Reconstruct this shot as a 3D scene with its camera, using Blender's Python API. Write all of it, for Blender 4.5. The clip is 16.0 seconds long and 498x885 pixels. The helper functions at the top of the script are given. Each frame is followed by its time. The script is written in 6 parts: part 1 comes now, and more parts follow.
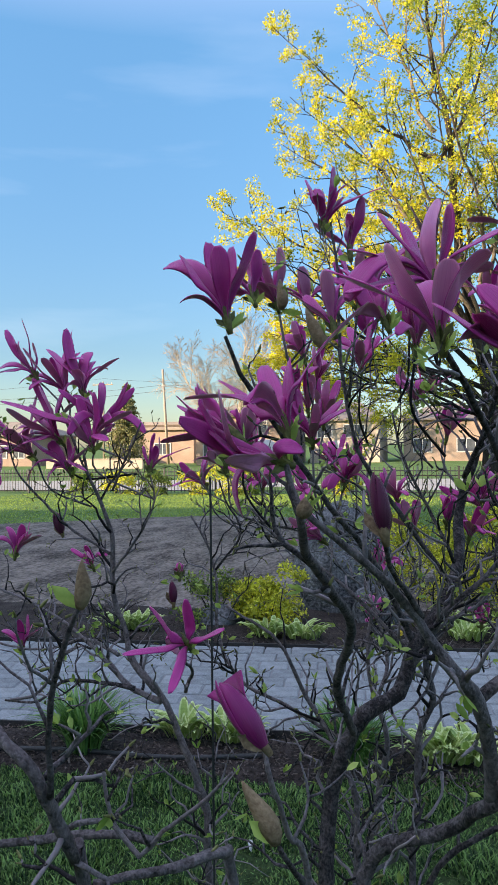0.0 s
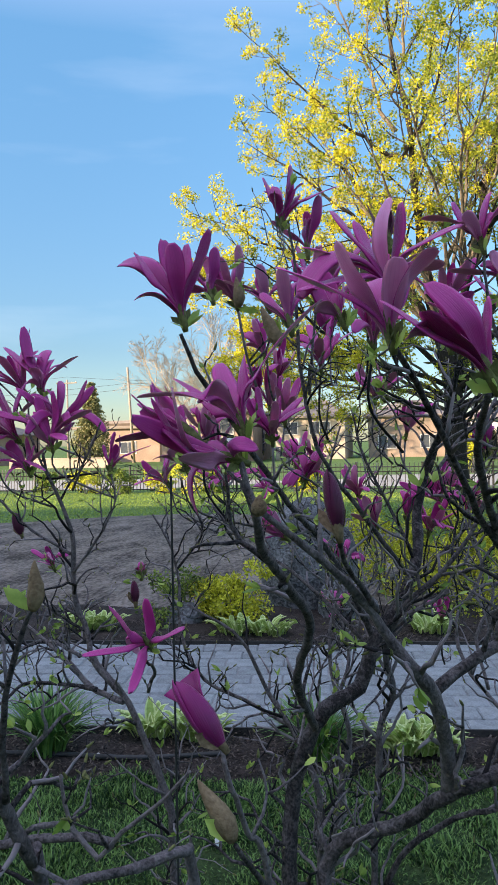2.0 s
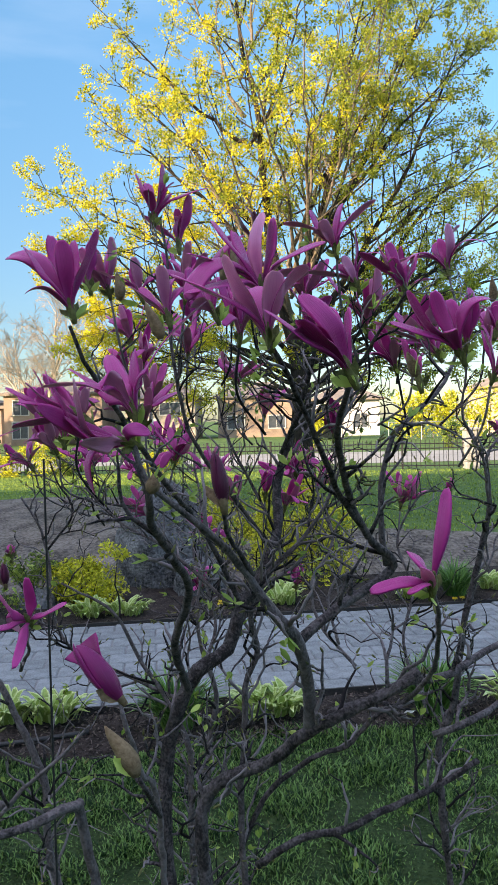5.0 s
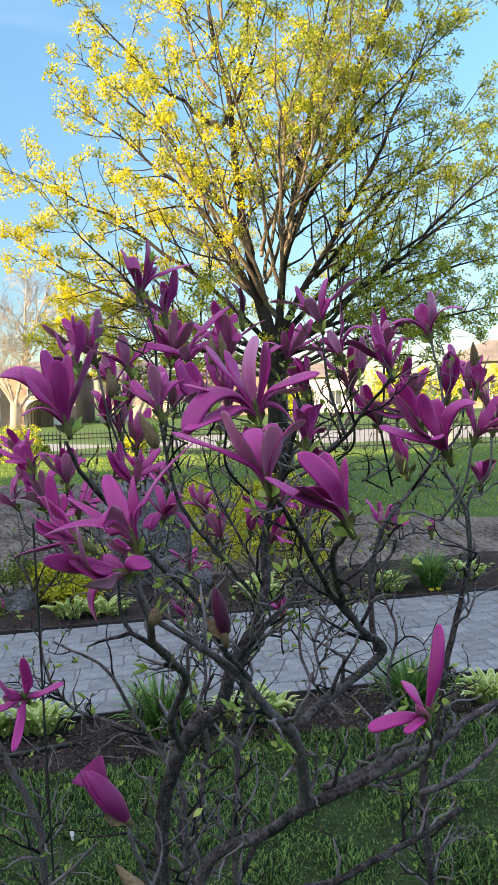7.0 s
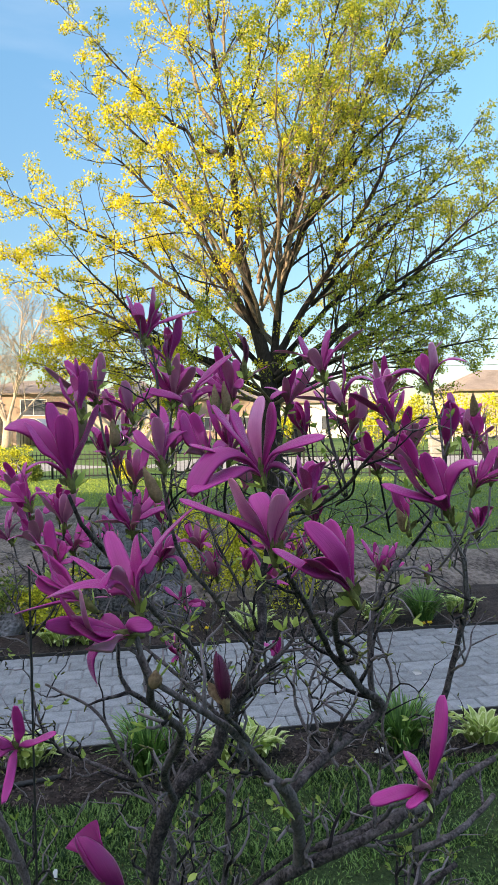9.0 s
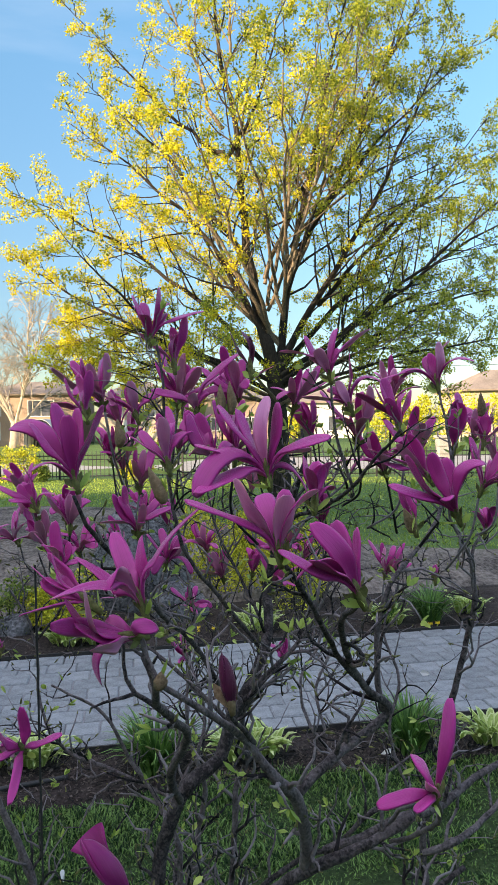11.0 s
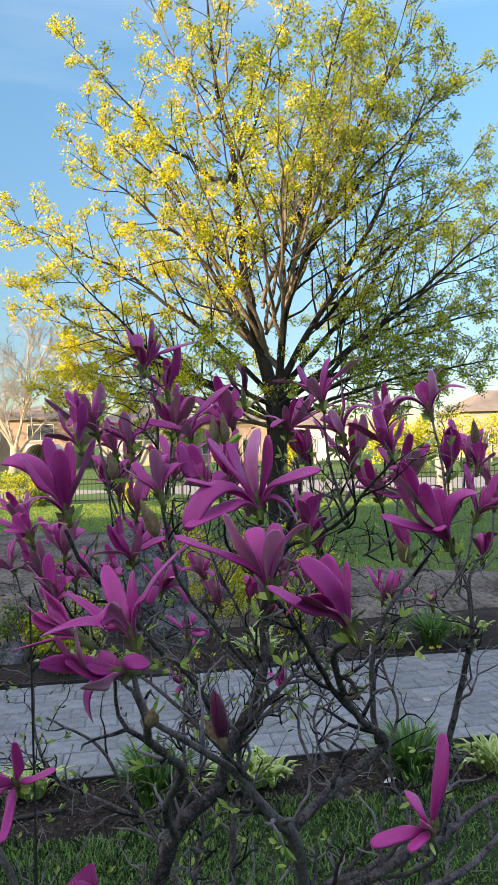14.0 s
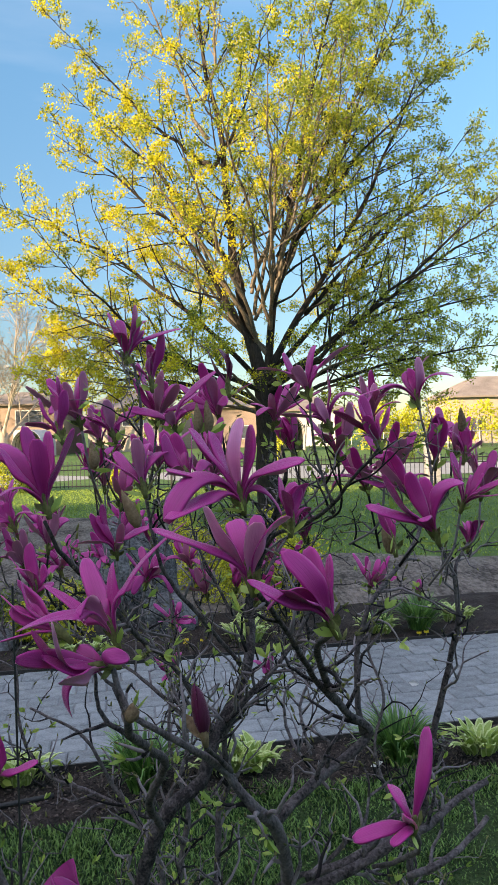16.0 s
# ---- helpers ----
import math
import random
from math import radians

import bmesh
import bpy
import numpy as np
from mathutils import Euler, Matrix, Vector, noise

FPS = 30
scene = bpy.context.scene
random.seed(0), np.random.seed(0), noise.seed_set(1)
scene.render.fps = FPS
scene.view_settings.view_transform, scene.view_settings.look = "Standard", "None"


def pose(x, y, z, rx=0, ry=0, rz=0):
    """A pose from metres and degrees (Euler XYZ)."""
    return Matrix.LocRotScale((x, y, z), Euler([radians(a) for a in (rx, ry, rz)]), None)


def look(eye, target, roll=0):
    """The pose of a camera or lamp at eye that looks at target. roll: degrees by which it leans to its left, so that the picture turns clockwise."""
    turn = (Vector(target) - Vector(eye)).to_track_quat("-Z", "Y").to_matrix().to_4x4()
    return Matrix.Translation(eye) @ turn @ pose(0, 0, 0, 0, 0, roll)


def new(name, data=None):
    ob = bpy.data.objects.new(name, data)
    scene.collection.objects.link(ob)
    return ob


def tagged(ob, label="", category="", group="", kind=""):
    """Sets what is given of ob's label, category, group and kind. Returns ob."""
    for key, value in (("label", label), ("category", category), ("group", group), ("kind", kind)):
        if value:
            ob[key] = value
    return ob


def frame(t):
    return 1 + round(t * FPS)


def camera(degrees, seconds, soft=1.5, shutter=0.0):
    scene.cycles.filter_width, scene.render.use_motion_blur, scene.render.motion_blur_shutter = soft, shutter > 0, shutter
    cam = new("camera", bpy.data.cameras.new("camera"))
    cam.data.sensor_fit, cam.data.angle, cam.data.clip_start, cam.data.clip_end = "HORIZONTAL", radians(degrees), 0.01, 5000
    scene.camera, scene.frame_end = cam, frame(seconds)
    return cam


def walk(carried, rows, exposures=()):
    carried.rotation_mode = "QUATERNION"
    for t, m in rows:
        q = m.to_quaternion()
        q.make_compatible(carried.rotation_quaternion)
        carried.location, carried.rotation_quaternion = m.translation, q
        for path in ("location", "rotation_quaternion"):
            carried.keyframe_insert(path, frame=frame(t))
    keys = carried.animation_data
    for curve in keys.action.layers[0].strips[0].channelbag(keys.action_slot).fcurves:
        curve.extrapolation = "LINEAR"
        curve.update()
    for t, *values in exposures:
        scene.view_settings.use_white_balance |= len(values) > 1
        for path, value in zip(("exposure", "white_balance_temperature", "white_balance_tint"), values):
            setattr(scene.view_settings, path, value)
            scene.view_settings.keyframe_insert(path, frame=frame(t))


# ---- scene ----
cam = camera(39.0, 16.0, 0.9)
PATH = [
    (0, (0.003, 0.545, 1.407), (-0.538, 2.471, 1.415), -0.6),
    (0.5, (0.005, 0.546, 1.407), (-0.52, 2.476, 1.417), -0.7),
    (1, (0.008, 0.546, 1.407), (-0.498, 2.481, 1.414), -0.9),
    (1.5, (0.013, 0.546, 1.408), (-0.469, 2.487, 1.412), -1.0),
    (2, (0.013, 0.548, 1.407), (-0.435, 2.497, 1.407), -1.1),
    (2.5, (0.014, 0.551, 1.406), (-0.383, 2.511, 1.402), -1.2),
    (3, (0.016, 0.543, 1.406), (-0.316, 2.515, 1.397), -1.3),
    (3.5, (0.012, 0.523, 1.405), (-0.239, 2.507, 1.392), -1.3),
    (4, (0.0, 0.496, 1.406), (-0.159, 2.49, 1.388), -1.1),
    (4.5, (-0.009, 0.474, 1.407), (-0.087, 2.472, 1.373), -1.0),
    (4.7, (-0.01, 0.464, 1.406), (-0.061, 2.463, 1.361), -1.0),
    (6.8, (-0.029, 0.454, 1.559), (0.002, 2.449, 1.418), -2.2),
    (7, (-0.03, 0.449, 1.57), (0.011, 2.444, 1.439), -2.1),
    (7.5, (-0.032, 0.437, 1.596), (0.022, 2.433, 1.487), -1.6),
    (8, (-0.045, 0.442, 1.607), (0.027, 2.439, 1.523), -1.0),
    (10.5, (-0.038, 0.455, 1.611), (0.011, 2.453, 1.551), -0.7),
    (11, (-0.041, 0.456, 1.61), (0.004, 2.455, 1.546), -0.9),
    (11.5, (-0.039, 0.457, 1.61), (-0.001, 2.455, 1.532), -1.1),
    (12, (-0.035, 0.465, 1.608), (-0.005, 2.463, 1.516), -1.3),
    (12.5, (-0.036, 0.465, 1.611), (-0.008, 2.463, 1.514), -1.3),
    (13, (-0.04, 0.461, 1.613), (-0.006, 2.46, 1.54), -1.2),
    (13.5, (-0.036, 0.456, 1.616), (0.004, 2.455, 1.586), -1.3),
    (14, (-0.031, 0.453, 1.621), (0.016, 2.452, 1.621), -1.4),
    (14.5, (-0.032, 0.452, 1.624), (0.018, 2.451, 1.631), -1.3),
    (15, (-0.031, 0.456, 1.629), (0.017, 2.455, 1.622), -1.3),
    (15.5, (-0.031, 0.462, 1.627), (0.026, 2.461, 1.604), -1.3),
    (16, (-0.023, 0.468, 1.625), (0.053, 2.467, 1.584), -1.4),
]
walk(cam, [(t, look(e, g, r)) for t, e, g, r in PATH], [(0.0, 1.32, 7600, 18), (4.5, 1.41, 7950, 18), (7.0, 1.57, 8650, 18), (8.0, 1.48, 8650, 18), (12.5, 1.44, 8650, 18), (14.0, 1.33, 8600, 18), (16.0, 1.29, 8500, 18)])

# ---- light ----
SUN_AZ, SUN_EL = radians(52), radians(14)          # the sun stands behind the viewer, to the left
world = bpy.data.worlds.new("world")
scene.world = world
world.use_nodes = True
wn, wl = world.node_tree.nodes, world.node_tree.links
wbg = wn["Background"]
wbg.inputs["Strength"].default_value = 0.335
sky = wn.new("ShaderNodeTexSky")
sky.sky_type, sky.sun_disc = "NISHITA", False
sky.sun_elevation, sky.sun_rotation = SUN_EL, radians(180) + SUN_AZ
sky.air_density, sky.dust_density, sky.ozone_density = 1.0, 0.7, 1.6
# thin streaks of high cloud
wtc = wn.new("ShaderNodeTexCoord")
wmap = wn.new("ShaderNodeMapping")
wmap.inputs["Scale"].default_value = (1.0, 1.0, 5.5)
wnoise = wn.new("ShaderNodeTexNoise")
wnoise.inputs["Scale"].default_value, wnoise.inputs["Detail"].default_value = 2.6, 7
wramp = wn.new("ShaderNodeValToRGB")
wramp.color_ramp.elements[0].position, wramp.color_ramp.elements[1].position = 0.56, 0.92
wramp.color_ramp.elements[1].color = (0.085, 0.085, 0.085, 1)
wmix = wn.new("ShaderNodeMixRGB")
wmix.inputs["Color2"].default_value = (2.7, 2.9, 3.2, 1)
wl.new(wtc.outputs["Generated"], wmap.inputs["Vector"])
wl.new(wmap.outputs["Vector"], wnoise.inputs["Vector"])
wl.new(wnoise.outputs["Fac"], wramp.inputs["Fac"])
wl.new(wramp.outputs["Color"], wmix.inputs["Fac"])
wtint = wn.new("ShaderNodeMixRGB")
wtint.blend_type = "MULTIPLY"
wtint.inputs["Fac"].default_value = 1.0
wtint.inputs["Color2"].default_value = (0.80, 0.98, 1.16, 1)
wl.new(sky.outputs["Color"], wtint.inputs["Color1"])
# dims the low sky; brightens and warms the unseen zenith to light the garden
wsep = wn.new("ShaderNodeSeparateXYZ")
wl.new(wtc.outputs["Generated"], wsep.inputs["Vector"])
wlift = wn.new("ShaderNodeValToRGB")
wlift.color_ramp.elements[0].position, wlift.color_ramp.elements[0].color = 0.0, (0.250, 0.250, 0.255, 1)
wlift.color_ramp.elements[1].position, wlift.color_ramp.elements[1].color = 1.0, (3.30, 1.95, 1.46, 1)
whaze = wlift.color_ramp.elements.new(0.13)
whaze.color = (0.196, 0.234, 0.254, 1)
wstop = wlift.color_ramp.elements.new(0.5)
wstop.color = (0.262, 0.408, 0.430, 1)
wl.new(wsep.outputs["Z"], wlift.inputs["Fac"])
wgrad = wn.new("ShaderNodeMixRGB")
wgrad.blend_type = "MULTIPLY"
wgrad.inputs["Fac"].default_value = 1.0
wl.new(wtint.outputs["Color"], wgrad.inputs["Color1"])
wl.new(wlift.outputs["Color"], wgrad.inputs["Color2"])
wl.new(wgrad.outputs["Color"], wmix.inputs["Color1"])
wl.new(wmix.outputs["Color"], wbg.inputs["Color"])

sun_data = bpy.data.lights.new("sun", "SUN")
sun_data.energy, sun_data.angle, sun_data.color = 5.0, radians(0.53), (1.0, 0.88, 0.70)
sun = new("sun", sun_data)
sun_way = Vector((math.sin(SUN_AZ) * math.cos(SUN_EL), math.cos(SUN_AZ) * math.cos(SUN_EL), -math.sin(SUN_EL)))
sun.rotation_mode = "QUATERNION"
sun.rotation_quaternion = sun_way.to_track_quat("-Z", "Y")


# ---- materials ----
def mat(name, dark, light, scale=8.0, rough=0.7, bump=0.3, fine=60.0, spec=0.4, through_light=0.0, per_object=0.0, per_island=0.0,
        stretch=(1, 1, 1), metal=0.0, bump_size=0.01, edge=0.16):
    """A surface whose colour wanders between two tones at two scales, with fine relief."""
    m = bpy.data.materials.new(name)
    m.use_nodes = True
    n, l = m.node_tree.nodes, m.node_tree.links
    bsdf = n["Principled BSDF"]
    tc, mp = n.new("ShaderNodeTexCoord"), n.new("ShaderNodeMapping")
    mp.inputs["Scale"].default_value = stretch
    l.new(tc.outputs["Object"], mp.inputs["Vector"])
    big, small = n.new("ShaderNodeTexNoise"), n.new("ShaderNodeTexNoise")
    big.inputs["Scale"].default_value, big.inputs["Detail"].default_value = scale, 5
    small.inputs["Scale"].default_value, small.inputs["Detail"].default_value = fine, 4
    for tex in (big, small):
        l.new(mp.outputs["Vector"], tex.inputs["Vector"])
    add = n.new("ShaderNodeMath")
    add.operation = "ADD"
    half = n.new("ShaderNodeMath")
    half.operation = "MULTIPLY"
    half.inputs[1].default_value = 0.5
    l.new(big.outputs["Fac"], add.inputs[0])
    l.new(small.outputs["Fac"], add.inputs[1])
    l.new(add.outputs[0], half.inputs[0])
    fac = half.outputs[0]
    for amount, node, socket in ((per_object, "ShaderNodeObjectInfo", "Random"), (per_island, "ShaderNodeNewGeometry", "Random Per Island")):
        if amount:
            info, ma = n.new(node), n.new("ShaderNodeMath")
            ma.operation = "MULTIPLY_ADD"
            ma.inputs[1].default_value = amount
            sub = n.new("ShaderNodeMath")
            sub.operation = "SUBTRACT"
            sub.inputs[1].default_value = amount / 2
            l.new(info.outputs[socket], ma.inputs[0])
            l.new(fac, ma.inputs[2])
            l.new(ma.outputs[0], sub.inputs[0])
            fac = sub.outputs[0]
    ramp = n.new("ShaderNodeValToRGB")
    ramp.color_ramp.elements[0].position, ramp.color_ramp.elements[1].position = 0.5 - edge, 0.5 + edge
    ramp.color_ramp.elements[0].color, ramp.color_ramp.elements[1].color = (*dark, 1), (*light, 1)
    l.new(fac, ramp.inputs["Fac"])
    l.new(ramp.outputs["Color"], bsdf.inputs["Base Color"])
    bsdf.inputs["Roughness"].default_value = rough
    bsdf.inputs["Metallic"].default_value = metal
    bsdf.inputs["Specular IOR Level"].default_value = spec
    if bump:
        b = n.new("ShaderNodeBump")
        b.inputs["Strength"].default_value, b.inputs["Distance"].default_value = bump, bump_size
        l.new(small.outputs["Fac"], b.inputs["Height"])
        l.new(b.outputs["Normal"], bsdf.inputs["Normal"])
    if through_light:
        tr, mix = n.new("ShaderNodeBsdfTranslucent"), n.new("ShaderNodeMixShader")
        l.new(ramp.outputs["Color"], tr.inputs["Color"])
        mix.inputs["Fac"].default_value = through_light
        l.new(bsdf.outputs[0], mix.inputs[1])
        l.new(tr.outputs[0], mix.inputs[2])
        l.new(mix.outputs[0], n["Material Output"].inputs["Surface"])
    return m


def petal_mat(name, base, tip, rough):
    """Petal skin: pigment fades from the foot to the tip along v, with fine lengthwise veins along u."""
    m = mat(name, base, tip, 14, rough, 0.0, 90, 0.45, 0.13)
    m.node_tree.nodes["Principled BSDF"].inputs["Sheen Weight"].default_value = 0.18
    m.node_tree.nodes["Principled BSDF"].inputs["Sheen Roughness"].default_value = 0.35
    n, l = m.node_tree.nodes, m.node_tree.links
    ramp = [x for x in n if x.type == "VALTORGB"][0]
    uv = n.new("ShaderNodeUVMap")
    sep = n.new("ShaderNodeSeparateXYZ")
    l.new(uv.outputs["UV"], sep.inputs["Vector"])
    old = ramp.inputs["Fac"].links[0].from_socket
    veins = n.new("ShaderNodeTexNoise")
    veins.inputs["Scale"].default_value, veins.inputs["Detail"].default_value = 1.0, 3
    mp = n.new("ShaderNodeMapping")
    mp.inputs["Scale"].default_value = (26, 1.6, 1)
    l.new(uv.outputs["UV"], mp.inputs["Vector"])
    l.new(mp.outputs["Vector"], veins.inputs["Vector"])
    a = n.new("ShaderNodeMath")
    a.operation = "MULTIPLY_ADD"
    a.inputs[1].default_value = 0.50
    l.new(sep.outputs["Y"], a.inputs[0])
    b = n.new("ShaderNodeMath")
    b.operation = "MULTIPLY_ADD"
    b.inputs[1].default_value = 0.30
    l.new(veins.outputs["Fac"], b.inputs[0])
    l.new(a.outputs[0], b.inputs[2])
    c = n.new("ShaderNodeMath")
    c.operation = "MULTIPLY_ADD"
    c.inputs[1].default_value = 0.35
    l.new(old, c.inputs[0])
    c.inputs[2].default_value = -0.07
    l.new(c.outputs[0], a.inputs[2])
    # the margins are paler than the middle of the blade
    rim = n.new("ShaderNodeMath")
    rim.operation = "SUBTRACT"
    rim.inputs[1].default_value = 0.5
    l.new(sep.outputs["X"], rim.inputs[0])
    square = n.new("ShaderNodeMath")
    square.operation = "MULTIPLY"
    l.new(rim.outputs[0], square.inputs[0])
    l.new(rim.outputs[0], square.inputs[1])
    pale = n.new("ShaderNodeMath")
    pale.operation = "MULTIPLY_ADD"
    pale.inputs[1].default_value = 1.1
    l.new(square.outputs[0], pale.inputs[0])
    l.new(b.outputs[0], pale.inputs[2])
    l.new(pale.outputs[0], ramp.inputs["Fac"])
    ramp.color_ramp.elements[0].position, ramp.color_ramp.elements[1].position = 0.14, 0.95
    bump = n.new("ShaderNodeBump")
    bump.inputs["Strength"].default_value, bump.inputs["Distance"].default_value = 0.35, 0.002
    l.new(veins.outputs["Fac"], bump.inputs["Height"])
    l.new(bump.outputs["Normal"], n["Principled BSDF"].inputs["Normal"])
    return m


M = {
    "grass": mat("lawn_turf", (0.042, 0.088, 0.020), (0.120, 0.200, 0.050), 0.9, 0.9, 0.6, 45, 0.2, bump_size=0.03),
    # shaded copy of the grass: the dark tones stand for shade
    "blade": mat("shaded_grass_blade", (0.012, 0.045, 0.010), (0.160, 0.300, 0.078), 3, 0.6, 0, 20, 0.3, 0.3, per_island=0.9),
    # thatch and soil, darkened for the shade down between the blades
    "thatch": mat("shaded_turf_thatch", (0.014, 0.028, 0.010), (0.050, 0.085, 0.030), 7, 0.95, 0.9, 60, 0.1, bump_size=0.03),
    # lit copy of the grass: sunlight put into a brighter, yellower base
    "lawn": mat("lit_lawn_blade", (0.150, 0.240, 0.040), (0.350, 0.450, 0.090), 3, 0.7, 0, 20, 0.2, 0.3, per_island=0.5),
    "mulch": mat("bark_mulch", (0.014, 0.011, 0.010), (0.070, 0.055, 0.048), 6, 0.95, 0.9, 70, 0.15, bump_size=0.03),
    "chip": mat("mulch_chip", (0.022, 0.017, 0.015), (0.115, 0.092, 0.078), 20, 0.9, 0.3, 120, 0.2, per_island=0.8),
    "soil": mat("bare_soil", (0.052, 0.043, 0.036), (0.250, 0.212, 0.182), 2.2, 0.95, 1.0, 24, 0.15, stretch=(1.2, 0.5, 1), bump_size=0.06, edge=0.11),
    "paver": mat("concrete_paver", (0.135, 0.148, 0.151), (0.275, 0.299, 0.305), 14, 0.9, 0.9, 90, 0.2, per_object=0.14, per_island=0.14, bump_size=0.006),
    "joint": mat("joint_sand", (0.14, 0.14, 0.142), (0.27, 0.27, 0.27), 10, 0.95, 0.5, 150, 0.2),
    "edging": mat("steel_edging", (0.015, 0.015, 0.016), (0.05, 0.045, 0.04), 12, 0.7, 0.3, 80),
    "bark": mat("magnolia_bark", (0.018, 0.014, 0.014), (0.190, 0.160, 0.162), 60, 0.8, 1.0, 260, 0.3, stretch=(1, 1, 0.8), bump_size=0.004, edge=0.17, per_object=0.24),
    "twig": mat("magnolia_twig", (0.012, 0.009, 0.010), (0.215, 0.184, 0.190), 60, 0.78, 0.6, 300, 0.28, per_island=0.55, bump_size=0.002, edge=0.16),
    "petal_out": petal_mat("petal_outside", (0.200, 0.002, 0.088), (0.640, 0.044, 0.320), 0.36),
    "petal_in": petal_mat("petal_inside", (0.430, 0.024, 0.220), (0.890, 0.330, 0.550), 0.36),
    "petal_dark": petal_mat("closed_petal", (0.045, 0.002, 0.020), (0.150, 0.008, 0.060), 0.5),
    "petal_bud": petal_mat("bud_petal", (0.130, 0.003, 0.060), (0.370, 0.018, 0.180), 0.42),
    "petal_fade": petal_mat("faded_petal", (0.500, 0.050, 0.280), (0.910, 0.390, 0.600), 0.38),
    "leaf": mat("magnolia_leaf", (0.190, 0.310, 0.050), (0.470, 0.580, 0.140), 22, 0.5, 0.25, 90, 0.4, 0.35, per_island=0.5, bump_size=0.002),
    "fuzz": mat("bud_scale", (0.110, 0.070, 0.040), (0.290, 0.205, 0.120), 40, 0.9, 0.6, 300, 0.2, bump_size=0.002),
    "sepal": mat("green_scale", (0.060, 0.062, 0.024), (0.220, 0.225, 0.080), 40, 0.8, 0.5, 260, 0.25, 0.1, bump_size=0.002),
    "hosta": mat("hosta_leaf", (0.190, 0.300, 0.055), (0.340, 0.460, 0.105), 20, 0.45, 0.3, 80, 0.45, 0.25, per_island=0.4),
    "hosta_edge": mat("hosta_margin", (0.45, 0.56, 0.20), (0.64, 0.72, 0.36), 20, 0.5, 0.2, 80, 0.4, 0.25),
    "iris": mat("daylily_leaf", (0.045, 0.130, 0.028), (0.150, 0.310, 0.070), 9, 0.45, 0.1, 60, 0.45, 0.25, per_island=0.6),
    "bush": mat("golden_shrub_leaf", (0.300, 0.310, 0.022), (0.720, 0.680, 0.065), 6, 0.6, 0, 30, 0.35, 0.35, per_island=0.7),
    "bush_green": mat("green_shrub_leaf", (0.070, 0.120, 0.022), (0.250, 0.320, 0.055), 6, 0.6, 0, 30, 0.35, 0.35, per_island=0.7),
    "stone": mat("boulder_stone", (0.030, 0.031, 0.034), (0.210, 0.215, 0.225), 6, 0.85, 1.0, 45, 0.3, bump_size=0.03, edge=0.12),
    "pillar": mat("pillar_stone", (0.20, 0.195, 0.18), (0.42, 0.41, 0.39), 4, 0.9, 0.6, 30, 0.2, bump_size=0.01),
    # bark copy darkened as if in shade
    "shaded_bark": mat("maple_bark_shaded", (0.013, 0.011, 0.009), (0.060, 0.049, 0.040), 5, 0.9, 0.8, 40, 0.2, stretch=(1, 1, 0.4), bump_size=0.02),
    # the same bark lightened as if the sun fell on it
    "lit_limb": mat("maple_limb_lit", (0.060, 0.050, 0.038), (0.270, 0.215, 0.155), 5, 0.85, 0.4, 40, 0.2, bump_size=0.01),
    # blossom yellow, which also carries the sunlight on the crown
    "blossom": mat("maple_blossom_lit", (0.450, 0.405, 0.022), (0.840, 0.735, 0.060), 1.2, 0.6, 0, 8, 0.25, 0.45, per_island=0.5),
    # young-leaf green, which also stands for the crown's shaded side
    "maple_leaf": mat("maple_leaf_shaded", (0.140, 0.190, 0.022), (0.420, 0.460, 0.055), 1.2, 0.6, 0, 8, 0.3, 0.52, per_island=0.6),
    "pale_bark": mat("bare_tree_bark", (0.25, 0.20, 0.15), (0.48, 0.40, 0.31), 2, 0.9, 0.3, 20),
    "conifer": mat("spruce_needles", (0.130, 0.135, 0.055), (0.330, 0.310, 0.150), 1.0, 0.9, 0, 6, 0.05, 0.15, per_island=0.5),
    "iron": mat("black_iron", (0.010, 0.010, 0.011), (0.030, 0.030, 0.030), 10, 0.5, 0.1, 90, 0.4),
    "brick": mat("tan_brick", (0.24, 0.165, 0.125), (0.40, 0.300, 0.230), 0.7, 0.9, 0.4, 14, 0.2, bump_size=0.02),
    "beige": mat("beige_siding", (0.34, 0.27, 0.205), (0.48, 0.40, 0.315), 0.5, 0.85, 0.3, 12, 0.2),
    "white": mat("white_paint", (0.46, 0.44, 0.41), (0.62, 0.60, 0.57), 0.6, 0.7, 0.1, 14, 0.3),
    "roof": mat("roof_shingle", (0.170, 0.135, 0.110), (0.330, 0.270, 0.220), 0.8, 0.9, 0.5, 18, 0.2, bump_size=0.02),
    "pane": mat("window_pane", (0.05, 0.06, 0.07), (0.10, 0.11, 0.13), 0.5, 0.12, 0.0, 4, 0.6),
    "wood": mat("pole_wood", (0.22, 0.17, 0.12), (0.42, 0.34, 0.26), 2, 0.9, 0.3, 20, stretch=(1, 1, 0.2)),
    "wire": mat("wire_sheath", (0.02, 0.02, 0.02), (0.06, 0.06, 0.06), 5, 0.6, 0.0, 20),
    "road": mat("street_asphalt", (0.24, 0.225, 0.20), (0.36, 0.335, 0.30), 0.8, 0.9, 0.3, 20),
    "stake": mat("plant_stake", (0.012, 0.013, 0.013), (0.035, 0.036, 0.036), 20, 0.6, 0.2, 100),
    "yellow": mat("dandelion_yellow", (0.65, 0.46, 0.01), (0.85, 0.66, 0.03), 30, 0.7, 0.2, 200),
    "facade": mat("near_facade", (0.26, 0.22, 0.18), (0.40, 0.34, 0.29), 0.8, 0.9, 0.4, 16),
    "mesh": mat("galvanised_mesh", (0.32, 0.33, 0.34), (0.50, 0.51, 0.52), 5, 0.5, 0.1, 60, metal=0.6),
}


